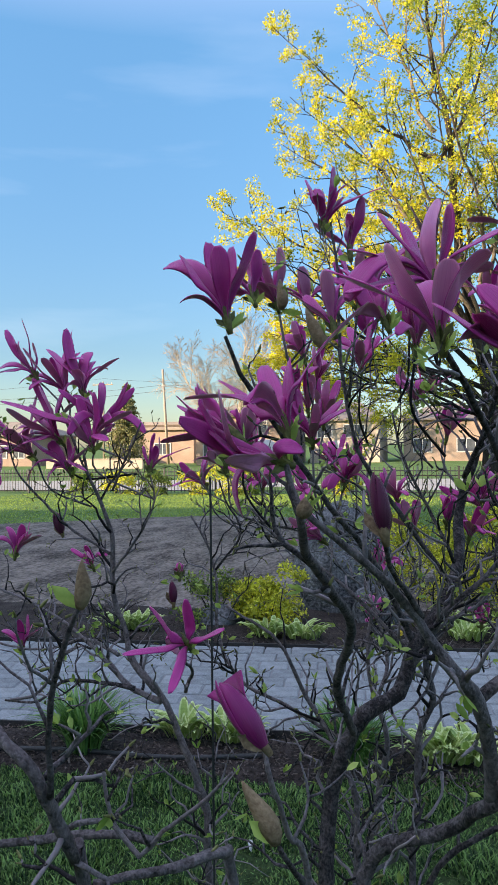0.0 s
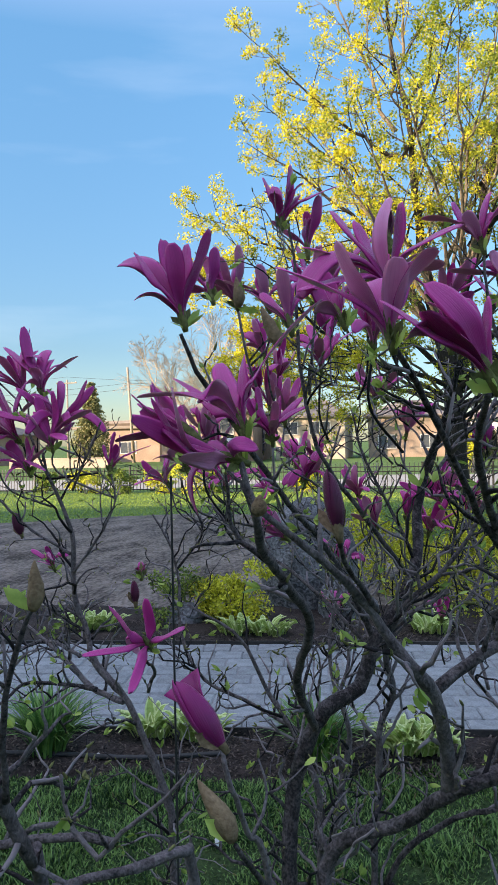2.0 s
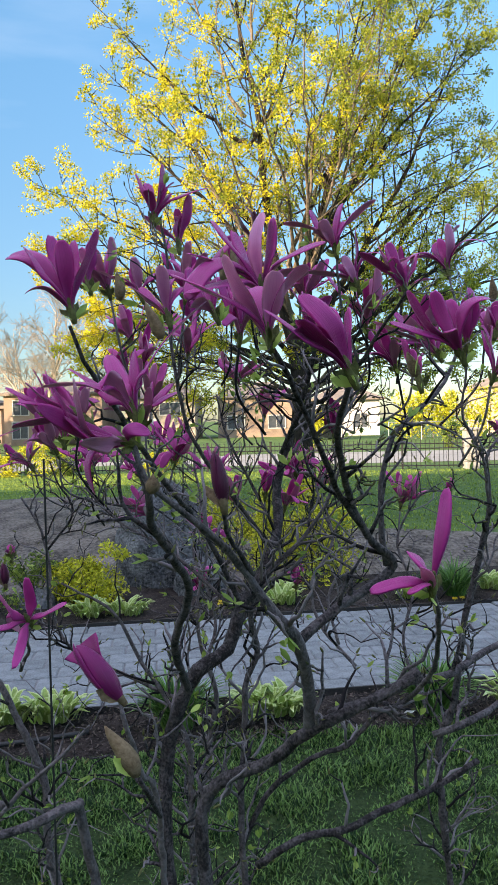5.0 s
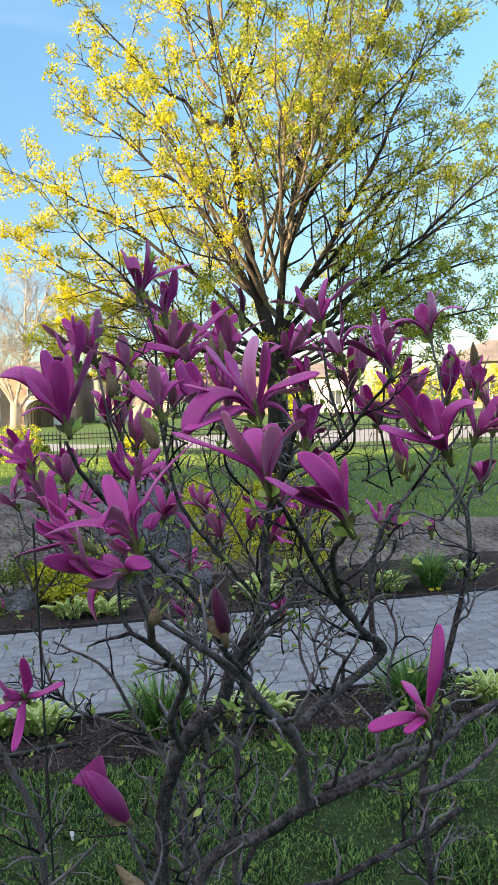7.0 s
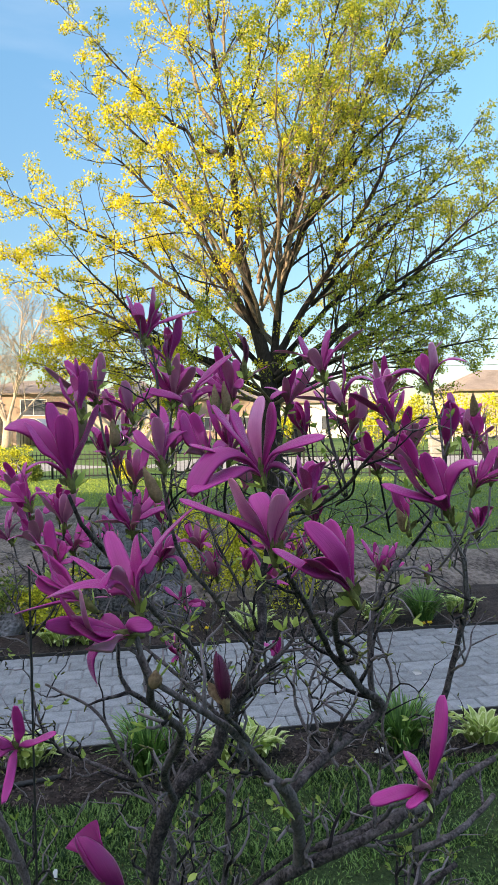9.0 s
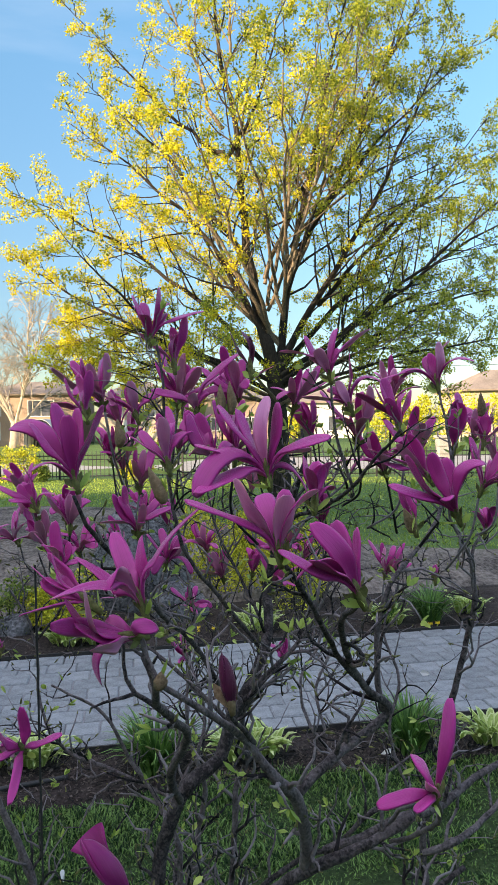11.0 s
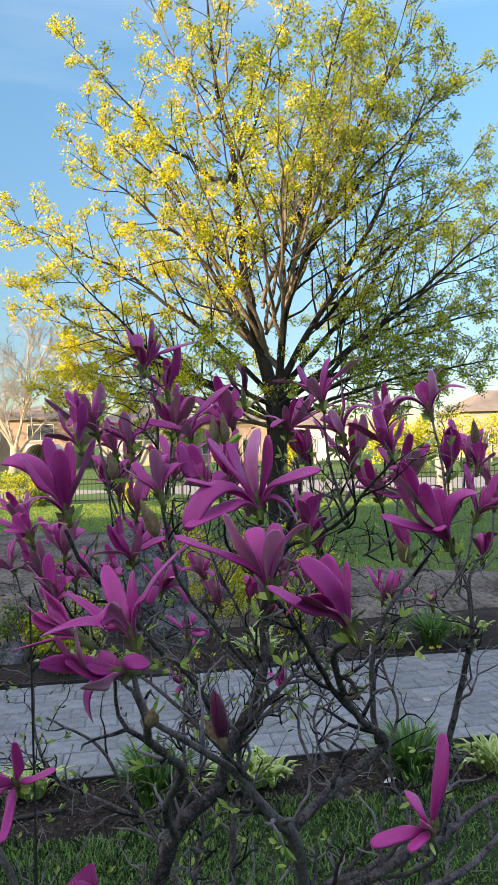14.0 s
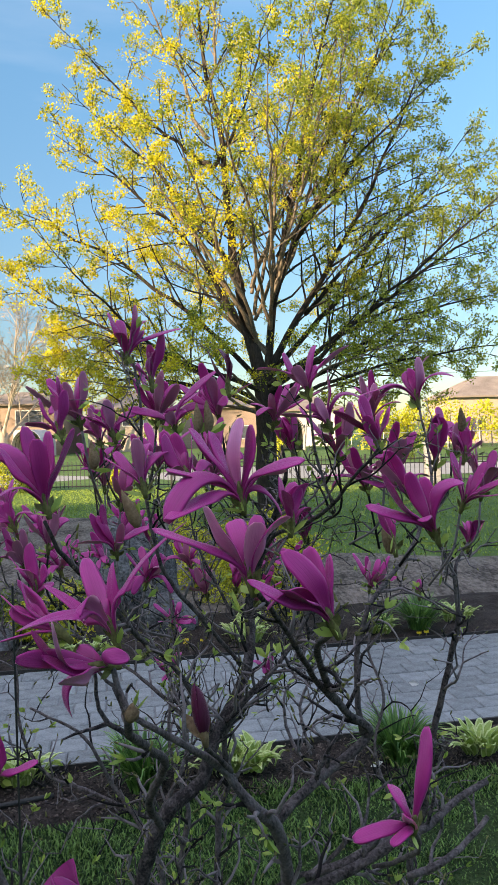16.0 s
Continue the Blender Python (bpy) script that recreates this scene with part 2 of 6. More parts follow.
# ---- building helpers ----
def mesh_ob(name, bm, material, parent=None, smooth=False):
    me = bpy.data.meshes.new(name)
    bm.to_mesh(me)
    bm.free()
    for m in material if isinstance(material, (list, tuple)) else [material]:
        me.materials.append(m)
    if smooth:
        me.shade_smooth()
    ob = new(name, me)
    ob.parent = parent
    return ob


def part(name, bm, material, parent, label="", smooth=False):
    """Links a bmesh as one mesh object under a thing or under a part."""
    return tagged(mesh_ob(name, bm, material, parent, smooth), label)


def data_ob(name, verts, faces, material, parent=None, smooth=False, slots=None):
    """A mesh object straight from vertices and faces."""
    me = bpy.data.meshes.new(name)
    me.from_pydata(verts, [], faces)
    for m in material if isinstance(material, (list, tuple)) else [material]:
        me.materials.append(m)
    if slots is not None:
        me.polygons.foreach_set("material_index", slots)
    if smooth:
        me.shade_smooth()
    ob = new(name, me)
    ob.parent = parent
    return ob


def thing(name, label, category, group="", at=(0, 0, 0)):
    ob = new(name)
    ob.location = at
    ob.empty_display_size = 0.05
    return tagged(ob, label, category, group)


def box(bm, x0, x1, y0, y1, z0, z1, bevel=0.0):
    """A box with its edges taken off, added to bm."""
    made = bmesh.ops.create_cube(bm, size=1.0, matrix=Matrix.LocRotScale(((x0 + x1) / 2, (y0 + y1) / 2, (z0 + z1) / 2), None, (x1 - x0, y1 - y0, z1 - z0)))
    if bevel:
        edges = list({e for v in made["verts"] for e in v.link_edges})
        bmesh.ops.bevel(bm, geom=edges, offset=bevel, segments=1, affect="EDGES")
    return bm


def boxed(*args, bevel=0.0):
    return box(bmesh.new(), *args, bevel=bevel)


def smooth_line(pts, step):
    """Catmull-Rom through (x, y, z, r) control rows."""
    p = np.array(pts, float)
    p = np.vstack([2 * p[0] - p[1], p, 2 * p[-1] - p[-2]])
    out = []
    for i in range(1, len(p) - 2):
        n = max(2, int(np.linalg.norm(p[i + 1, :3] - p[i, :3]) / step))
        for k in range(n):
            t = k / n
            out.append(0.5 * (2 * p[i] + (p[i + 1] - p[i - 1]) * t + (2 * p[i - 1] - 5 * p[i] + 4 * p[i + 1] - p[i + 2]) * t * t
                              + (3 * p[i] - p[i - 1] - 3 * p[i + 1] + p[i + 2]) * t ** 3))
    out.append(p[-2])
    return np.array(out)


def tube(verts, faces, rows, sides, lump=0.0, rng=None):
    """Adds a closed tube along rows of x, y, z, r."""
    rows = np.asarray(rows, float)
    start = len(verts)
    d = np.gradient(rows[:, :3], axis=0)
    d /= np.linalg.norm(d, axis=1)[:, None] + 1e-9
    ref = np.array((0.31, -0.9, 0.2)) if abs(d[0] @ np.array((0.31, -0.9, 0.2))) < 0.85 else np.array((1.0, 0, 0))
    u = cross(d[0], ref)
    ang = np.linspace(0, 2 * math.pi, sides, endpoint=False)
    us = np.empty_like(d)
    for i in range(len(rows)):
        u = u - d[i] * (u @ d[i])
        u = u / (math.sqrt(u @ u) + 1e-9)
        us[i] = u
    vs = np.stack([d[:, 1] * us[:, 2] - d[:, 2] * us[:, 1], d[:, 2] * us[:, 0] - d[:, 0] * us[:, 2], d[:, 0] * us[:, 1] - d[:, 1] * us[:, 0]], 1)
    rr = np.repeat(rows[:, 3:4], sides, 1)
    if lump and rng is not None:
        rr = rr * (1 + lump * rng.uniform(-1, 1, rr.shape)) * (1 + lump * rng.uniform(-0.6, 1.0, (len(rows), 1)))
    rings = rows[:, None, :3] + (np.cos(ang) * rr)[:, :, None] * us[:, None] + (np.sin(ang) * rr)[:, :, None] * vs[:, None]
    verts.extend(map(tuple, rings.reshape(-1, 3).tolist()))
    for i in range(len(rows) - 1):
        a, b = start + i * sides, start + (i + 1) * sides
        for k in range(sides):
            k2 = (k + 1) % sides
            faces.append((a + k, a + k2, b + k2, b + k))
    faces.append(tuple(start + k for k in range(sides - 1, -1, -1)))
    last = start + (len(rows) - 1) * sides
    faces.append(tuple(last + k for k in range(sides)))


def unit(v):
    v = np.asarray(v, float)
    return v / (math.sqrt(v[0] * v[0] + v[1] * v[1] + v[2] * v[2]) + 1e-9)


def cross(a, b):
    return np.array((a[1] * b[2] - a[2] * b[1], a[2] * b[0] - a[0] * b[2], a[0] * b[1] - a[1] * b[0]))


# ---- the setting ----
def ground_z(x, y):
    """Flat round the shrub and the path, falling a little towards the fence."""
    return -0.013 * max(0.0, min(y, 30) - 9.0) - 0.012 * max(0.0, min(-x, 25) - 4.0) * min(1.0, max(0.0, y - 9.0) / 8)


def near_edge(x):
    return 3.95 + 0.155 * x


def far_edge(x):
    return 5.38 + 0.150 * x


def soil_edge(x):
    """Where the bare soil meets the far lawn."""
    if x < -4.6:
        return 15.1 + 0.8 * (x + 4.6)
    t = min(1.0, max(0.0, (x + 1.5) / 2.5))
    t = t * t * (3 - 2 * t)
    return (13.6 - 0.33 * x) * (1 - t) + (9.5 - 0.12 * x) * t


def sheet(name, xs, y_near, y_far, n, lift, material, label, rough=0.0, seed=1, kind="structure"):
    """A patch of ground between two lines y(x), laid over the ground sheet."""
    rng = np.random.default_rng(seed)
    verts, faces = [], []
    for i, x in enumerate(xs):
        for k in range(n + 1):
            y = y_near(x) + (y_far(x) - y_near(x)) * k / n
            edge = 0 if k in (0, n) else 1
            verts.append((x, y, ground_z(x, y) + lift * (0.4 + 0.6 * edge) + edge * rough * rng.uniform(0, 1)))
    for i in range(len(xs) - 1):
        for k in range(n):
            a = i * (n + 1) + k
            faces.append((a, a + n + 1, a + n + 2, a + 1))
    return tagged(data_ob(name, verts, faces, material, smooth=True), label, kind=kind)


def make_ground():
    ys = [-60, -20, -6, -2, 0, 2, 4, 6, 8, 9, 10, 12, 14, 16, 18, 20, 22, 24, 27, 30, 40, 60, 100, 200, 600, 3000]
    xs = [-3000, -600, -200, -100, -50, -30, -25, -20, -16, -12, -9, -6, -4, -2, 0, 2, 4, 6, 9, 12, 16, 20, 30, 50, 100, 200, 600, 3000]
    verts = [(x, y, ground_z(x, y)) for y in ys for x in xs]
    w = len(xs)
    faces = [(j * w + i, j * w + i + 1, (j + 1) * w + i + 1, (j + 1) * w + i) for j in range(len(ys) - 1) for i in range(w - 1)]
    tagged(data_ob("ground", verts, faces, M["grass"], smooth=True), "short green lawn reaching to the far street", "ground", kind="structure")


make_ground()
xs = list(np.linspace(-9, 9, 61))
wob = lambda x, k: 0.05 * math.sin(2.3 * x + k) + 0.03 * math.sin(6.1 * x + 2 * k)
sheet("planting_bed_near", xs, lambda x: near_edge(x) - 0.44 + wob(x, 1), lambda x: near_edge(x) - 0.01, 6, 0.014, M["mulch"],
      "dark bark mulch strip along the paved path", 0.022, 2)
sheet("planting_bed_far", xs, lambda x: far_edge(x) + 0.01, lambda x: far_edge(x) + 1.25 + wob(x, 3), 10, 0.016, M["mulch"],
      "dark mulch bed behind the paved path", 0.03, 3)
sheet("bare_soil", list(np.linspace(-10.5, 14, 81)), lambda x: far_edge(x) + 1.25 + wob(x, 3), lambda x: soil_edge(x) + 4 * wob(0.4 * x, 2), 24, 0.012,
      M["soil"], "raked bare grey-brown soil", 0.02, 4)
sheet("turf_near", list(np.linspace(-14, 14, 113)), lambda x: -6.0 + wob(x, 4), lambda x: near_edge(x) - 0.44 + wob(x, 1), 16, 0.006, M["thatch"], "thatch and soil under the grass by the shrub, darkened for shade", 0.012, 7)
sheet("path_base", xs, near_edge, far_edge, 4, 0.023, M["joint"], "sand bed under the pavers of the path", 0.0, 5)
sheet("street", [-90, -60, -30, 0, 30, 60, 90], lambda x: 25.6, lambda x: 35, 2, 0.03, M["road"], "pale sunlit street behind the iron fence")

# the building at the viewer's back, whose shade covers the garden
bm = boxed(-60, 47, -30, 0, 0, 17.5, bevel=0.05)
box(bm, -60.4, 47.4, -30.4, 0.4, 17.5, 17.9, bevel=0.05)
bm.transform(Matrix.Translation((-55.2, -26.0, 0)) @ Matrix.Rotation(radians(13.5), 4, "Z"))
tagged(mesh_ob("building_wall", bm, M["facade"]), "plain brick wall of the building behind the garden", "wall", kind="structure")


# ---- the far side ----
def house(x0, x1, y, depth, eave, ridge, wall, label, windows, door=None, garage=None, flat=False):
    """A house with its front at y; windows are rows of x, sill, width, height along the front."""
    z0 = ground_z(x0, y) - 0.2
    h = thing("house", label, "house", "houses across the street", (x0, y, z0))
    o = (x0, y, z0)
    bm = boxed(0, x1 - x0, 0, depth, 0, eave)
    part("wall", bm, wall, h)
    bm = bmesh.new()
    w = x1 - x0
    if flat:
        box(bm, -0.5, w + 0.5, -0.5, depth + 0.5, eave + 0.01, eave + 0.35, bevel=0.04)
        box(bm, 0.6, w - 0.6, 0.8, depth - 0.8, eave + 0.36, ridge, bevel=0.3)
    else:
        e = 0.5
        lo = [bm.verts.new(p) for p in ((-e, -e, eave + 0.01), (w + e, -e, eave + 0.01), (w + e, depth + e, eave + 0.01), (-e, depth + e, eave + 0.01))]
        mid = [bm.verts.new((v.co.x, v.co.y, eave + 0.16)) for v in lo]
        hip = min(w, depth) * 0.35
        top = [bm.verts.new((hip, depth / 2, ridge)), bm.verts.new((w - hip, depth / 2, ridge))]
        bm.faces.new(lo[::-1])
        for k in range(4):
            bm.faces.new((lo[k], lo[(k + 1) % 4], mid[(k + 1) % 4], mid[k]))
        bm.faces.new((mid[0], mid[1], top[1], top[0]))
        bm.faces.new((mid[1], mid[2], top[1]))
        bm.faces.new((mid[2], mid[3], top[0], top[1]))
        bm.faces.new((mid[3], mid[0], top[0]))
    part("roof", bm, M["roof"], h, "brown shingled roof")
    for wx, sill, ww, wh in windows:
        bm = bmesh.new()
        for a in ((wx - 0.09, wx, sill - 0.09, sill + wh + 0.09), (wx + ww, wx + ww + 0.09, sill - 0.09, sill + wh + 0.09),
                  (wx, wx + ww, sill - 0.09, sill), (wx, wx + ww, sill + wh, sill + wh + 0.09), (wx + ww / 2 - 0.03, wx + ww / 2 + 0.03, sill, sill + wh)):
            box(bm, a[0], a[1], -0.07, 0.0, a[2], a[3])
        win = part("window", bm, M["white"], h, "white-framed window")
        part("pane", boxed(wx, wx + ww, -0.03, -0.004, sill, sill + wh), M["pane"], win, "dark glass pane")
    if garage:
        gx, gw, gh = garage
        bm = bmesh.new()
        for k in range(4):
            box(bm, gx, gx + gw, -0.08, 0.0, 0.2 + k * gh / 4, 0.2 + (k + 1) * gh / 4 - 0.03, bevel=0.01)
        part("garage_door", bm, M["white"], h, "white panelled garage door")
    if door:
        dx, dw = door
        part("door", boxed(dx, dx + dw, -0.06, 0.0, 0.25, 2.35, bevel=0.01), M["white"], h, "white entrance door")
    return h


house(-51.5, -41.0, 64, 9, 3.3, 5.0, M["brick"], "low tan brick bungalow with a brown hipped roof", [(5.5, 1.1, 2.0, 1.2), (8.4, 1.1, 1.2, 1.2)])
house(-37.0, -27.0, 74, 9, 3.9, 4.9, M["brick"], "wide tan brick house with a flat brown roof", [(1.6, 1.2, 1.8, 1.2), (5.4, 1.2, 1.8, 1.2)], flat=True)
house(-23.8, -14.6, 66, 9, 4.9, 6.4, M["brick"], "two-storey tan brick house with a white garage door", [(0.8, 0.9, 1.4, 1.5), (4.9, 3.0, 2.3, 1.4), (0.9, 3.1, 1.4, 1.3)], garage=(4.6, 3.0, 2.5))
house(-12.6, -6.0, 67, 9, 4.2, 6.2, M["beige"], "beige house with a brown hipped roof", [(0.8, 2.7, 1.3, 1.1), (3.3, 2.7, 1.9, 1.1)], door=(2.0, 1.0))
house(-4.0, 3.8, 70, 9, 4.1, 5.9, M["brick"], "tan brick house behind the maple", [(1.0, 1.1, 1.6, 1.2), (5.0, 1.1, 1.6, 1.2)])
house(5.6, 11.6, 68, 9, 3.6, 5.2, M["white"], "pale rendered house with a grey-brown roof", [(0.9, 1.0, 1.5, 1.3), (3.6, 1.0, 1.2, 1.3)], door=(2.6, 0.9))
house(21.5, 33.0, 64, 9, 4.4, 6.6, M["beige"], "beige house with a broad brown roof", [(1.0, 1.2, 1.6, 1.3), (4.4, 1.2, 1.6, 1.3)])


def low_wall(x0, x1, y, h):
    z = ground_z(x0, y)
    bm = boxed(x0, x1, y, y + 0.25, z - 0.1, z + h, bevel=0.02)
    box(bm, x0 - 0.05, x1 + 0.05, y - 0.05, y + 0.30, z + h + 0.004, z + h + 0.08, bevel=0.02)
    tagged(mesh_ob("garden_wall", bm, M["beige"]), "low pale rendered garden wall", "wall")


low_wall(-35, -25.5, 57, 0.8)


def car_shelter(x0, x1, y, depth, h, label):
    """A barrel-vaulted fabric car shelter on steel hoops, open at the street end, with rolled-up door cloth."""
    z = ground_z(x0, y)
    w = (x1 - x0) / 2
    shelter = thing("car_shelter", label, "shelter", "car shelters before the houses", at=((x0 + x1) / 2, y, z))
    arch = [(-w, 0.0), (-w, h * 0.42)] + [(-w * math.cos(a), h * 0.42 + h * 0.58 * math.sin(a)) for a in np.linspace(0.25, math.pi - 0.25, 11)] + [(w, h * 0.42), (w, 0.0)]
    hoops = 6
    v, f = [], []
    n = len(arch)
    for skin in (1.0, 0.985):
        for k in range(2 * hoops - 1):
            sag = 0.985 if k % 2 else 1.0                        # the cloth sags between the hoops
            for px, pz in arch:
                v.append((px * skin * sag, depth * k / (2 * hoops - 2), max(0.02, pz * skin * sag)))
    rows = 2 * hoops - 1
    for s in range(2):
        for k in range(rows - 1):
            for i in range(n - 1):
                a = s * rows * n + k * n + i
                quad = (a, a + 1, a + n + 1, a + n)
                f.append(quad if s else quad[::-1])
    for k in (0, rows - 1):
        for i in range(n - 1):
            a = k * n + i
            f.append((a, a + 1, a + 1 + rows * n, a + rows * n))
    data_ob("cover", v, f, M["white"], shelter)
    for k in range(hoops):
        v, f = [], []
        tube(v, f, [(px * 0.97, depth * k / (hoops - 1), max(0.0, pz * 0.97), 0.025) for px, pz in arch], 6)
        data_ob("hoop", v, f, M["iron"], shelter)
    back = bmesh.new()
    ring = [back.verts.new((px * 0.96, depth - 0.05, max(0.02, pz * 0.96))) for px, pz in arch]
    back.faces.new(ring)
    both = bmesh.ops.extrude_face_region(back, geom=back.faces[:])
    bmesh.ops.translate(back, vec=(0, 0.02, 0), verts=[g for g in both["geom"] if isinstance(g, bmesh.types.BMVert)])
    part("end_cloth", back, M["white"], shelter)


car_shelter(-17.5, -15.0, 59.5, 5.0, 2.4, "white arched fabric car shelter on a house drive")
car_shelter(4.1, 6.6, 56.0, 5.0, 2.9, "tall white arched fabric car shelter")


def chain_fence(x0, x1, y, h):
    f = thing("chain_link_fence", "grey chain-link fence before the hedge", "fence", at=(x0, y, ground_z(x0, y)))
    n = int((x1 - x0) / 2.4)
    for k in range(n + 1):
        v, fc = [], []
        tube(v, fc, [(k * 2.4, 0, 0, 0.03), (k * 2.4, 0, h + 0.05, 0.03)], 6)
        data_ob("post", v, fc, M["mesh"], f)
    v, fc = [], []
    tube(v, fc, [(0, -0.04, h, 0.02), (n * 2.4, -0.04, h, 0.02)], 6)
    data_ob("rail", v, fc, M["mesh"], f)
    v, fc = [], []
    for k in range(int(n * 2.4 / 0.16)):
        for s in (-1, 1):
            a = k * 0.16
            b = min(max(a + s * h, 0), n * 2.4)
            tube(v, fc, [(a, 0.04, 0.02, 0.003), (b, 0.04, 0.02 + abs(b - a), 0.003)], 3)
    data_ob("netting", v, fc, M["mesh"], f)


chain_fence(9.5, 26, 52, 1.3)


def fence_line():
    """The iron fence between the lawn and the street: posts, rails and spear-headed pickets."""
    a, b = Vector((-17.5, 24.6, 0)), Vector((13.0, 20.6, 0))
    run = (b - a).length
    way = (b - a) / run
    fence = thing("iron_fence", "black wrought-iron picket fence along the lawn", "fence", at=(0, 0, 0))
    h = 0.84
    bays = int(run / 2.0)
    picket_bm = bmesh.new()
    box(picket_bm, -0.009, 0.009, -0.009, 0.009, 0.04, h)
    tip = picket_bm.verts.new((0, 0, h + 0.06))
    ring = [picket_bm.verts.new((sx * 0.016, sy * 0.016, h + 0.005)) for sx, sy in ((-1, -1), (1, -1), (1, 1), (-1, 1))]
    for k in range(4):
        picket_bm.faces.new((ring[k], ring[(k + 1) % 4], tip))
    picket_bm.faces.new(ring[::-1])
    me = bpy.data.meshes.new("picket")
    picket_bm.to_mesh(me)
    me.materials.append(M["iron"])
    post = bpy.data.meshes.new("post")
    bm = boxed(-0.03, 0.03, -0.03, 0.03, -0.05, h + 0.03, bevel=0.004)
    box(bm, -0.04, 0.04, -0.04, 0.04, h + 0.034, h + 0.07, bevel=0.01)
    bm.to_mesh(post)
    bm.free()
    post.materials.append(M["iron"])
    turn = math.atan2(way.y, way.x)
    spacing = 0.135
    for k in range(bays + 1):
        p = a + way * (k * 2.0)
        ob = new("post", post)
        ob.parent, ob.location, ob.rotation_euler = fence, (p.x, p.y, ground_z(p.x, p.y)), (0, 0, turn)
        if k == bays:
            break
        q = a + way * ((k + 1) * 2.0)
        for z in (0.10, h - 0.22, h - 0.08):
            v, f = [], []
            tube(v, f, [(p.x, p.y, ground_z(p.x, p.y) + z, 0.017), (q.x, q.y, ground_z(q.x, q.y) + z, 0.017)], 4)
            data_ob("rail", v, f, M["iron"], fence)
        for j in range(1, 15):
            r = p + way * (j * spacing)
            ob = new("picket", me)
            ob.parent, ob.location, ob.rotation_euler = fence, (r.x, r.y, ground_z(r.x, r.y)), (0, 0, turn)


fence_line()


def gate_pillar(x, y):
    """A square pillar of grey stone blocks with a cap, set in the line of the fence."""
    p = thing("gate_pillar", "square grey stone pillar with a flat cap in the iron fence", "pillar", "", (x, y, ground_z(x, y)))
    for k in range(5):
        part("stone", boxed(-0.20, 0.20, -0.20, 0.20, -0.02 + k * 0.23, 0.20 + k * 0.23, bevel=0.012), M["pillar"], p)
    part("cap", boxed(-0.25, 0.25, -0.25, 0.25, 1.135, 1.22, bevel=0.02), M["pillar"], p)


gate_pillar(6.3, 21.48)


def leaf_blob(verts, faces, centre, radius, count, size, rng, flat=1.0, hollow=0.45):
    """Loose small leaves, each a kite-shaped blade, through an uneven clump."""
    d = rng.normal(size=(count, 3))
    d /= np.linalg.norm(d, axis=1)[:, None] + 1e-9
    c = np.asarray(centre, float) + d * (radius * rng.uniform(hollow, 1.0, (count, 1)) ** 0.6) * np.array((1, 1, flat))
    a = rng.normal(size=(count, 3)) + d * 0.8
    a /= np.linalg.norm(a, axis=1)[:, None] + 1e-9
    b = np.cross(a, rng.normal(size=(count, 3)))
    b /= np.linalg.norm(b, axis=1)[:, None] + 1e-9
    z = size * rng.uniform(0.6, 1.3, (count, 1))
    n = len(verts)
    verts.extend(map(tuple, np.stack([c, c + a * z * 0.5 + b * z * 0.3, c + a * z, c + a * z * 0.5 - b * z * 0.3], 1).reshape(-1, 3).tolist()))
    faces.extend((n + 4 * k, n + 4 * k + 1, n + 4 * k + 2, n + 4 * k + 3) for k in range(count))


def shrub(name, x, y, w, h, material, label, group, seed, leaves, size, stems=7, sink=0.0):
    """A small bush: thin stems from one foot and loose clumps of leaves."""
    rng = np.random.default_rng(seed)
    z = ground_z(x, y)
    s = thing(name, label, "shrub", group, (x, y, z))
    v, f = [], []
    tips = []
    for k in range(stems):
        a = rng.uniform(0, 2 * math.pi)
        r = w * 0.5 * rng.uniform(0.2, 0.9)
        tip = (math.cos(a) * r, math.sin(a) * r * 0.8, h * rng.uniform(0.5, 0.95))
        tube(v, f, smooth_line([(math.cos(a) * 0.03, math.sin(a) * 0.03, -0.02, 0.010 * h + 0.003), (tip[0] * 0.4, tip[1] * 0.4, tip[2] * 0.5, 0.007 * h + 0.002), (*tip, 0.002)], 0.1), 5)
        tips.append(tip)
    data_ob("stem_growth", v, f, M["twig"], s)
    v, f = [], []
    clumps = 26
    for k in range(clumps):
        if k < stems:
            c = tips[k]
        else:
            a, r = rng.uniform(0, 2 * math.pi), math.sqrt(rng.uniform(0, 1))
            zz = rng.uniform(0.08, 0.95)
            girth = 0.5 * w * math.sqrt(max(0.05, 1 - (zz * 1.02 - 0.25) ** 2 / 0.75))
            c = (math.cos(a) * r * girth, math.sin(a) * r * girth * 0.8, zz * h)
        leaf_blob(v, f, c, 0.17 * (w + h) / 2 * rng.uniform(0.6, 1.3), leaves // clumps, size, rng, 0.8, 0.1)
    data_ob("foliage", v, f, material, s)
    return s


for k, (x, y, w, h, m) in enumerate(((-12.6, 23.2, 0.75, 0.60, "bush_green"), (-11.0, 23.0, 0.95, 0.62, "bush"), (-9.6, 22.8, 0.85, 0.66, "bush_green"),
                                     (-8.1, 22.6, 0.90, 0.62, "bush"), (-6.9, 22.5, 1.20, 0.90, "bush"), (-6.1, 22.4, 0.6, 0.40, "bush_green"), (-3.0, 22.0, 0.8, 0.55, "bush"))):
    shrub("fence_shrub", x, y, 1.3 * w, 1.2 * h, M[m], "rounded yellow-green shrub in front of the iron fence", "shrubs along the iron fence", 40 + k, 2600, 0.065)
shrub("fence_shrub", 2.9, 36, 0.9, 2.0, M["bush"], "narrow golden upright shrub beyond the fence", "", 51, 1500, 0.10)
shrub("fence_shrub", 10.2, 38, 1.2, 1.4, M["bush_green"], "rounded dark green shrub beyond the fence", "", 52, 1300, 0.10)


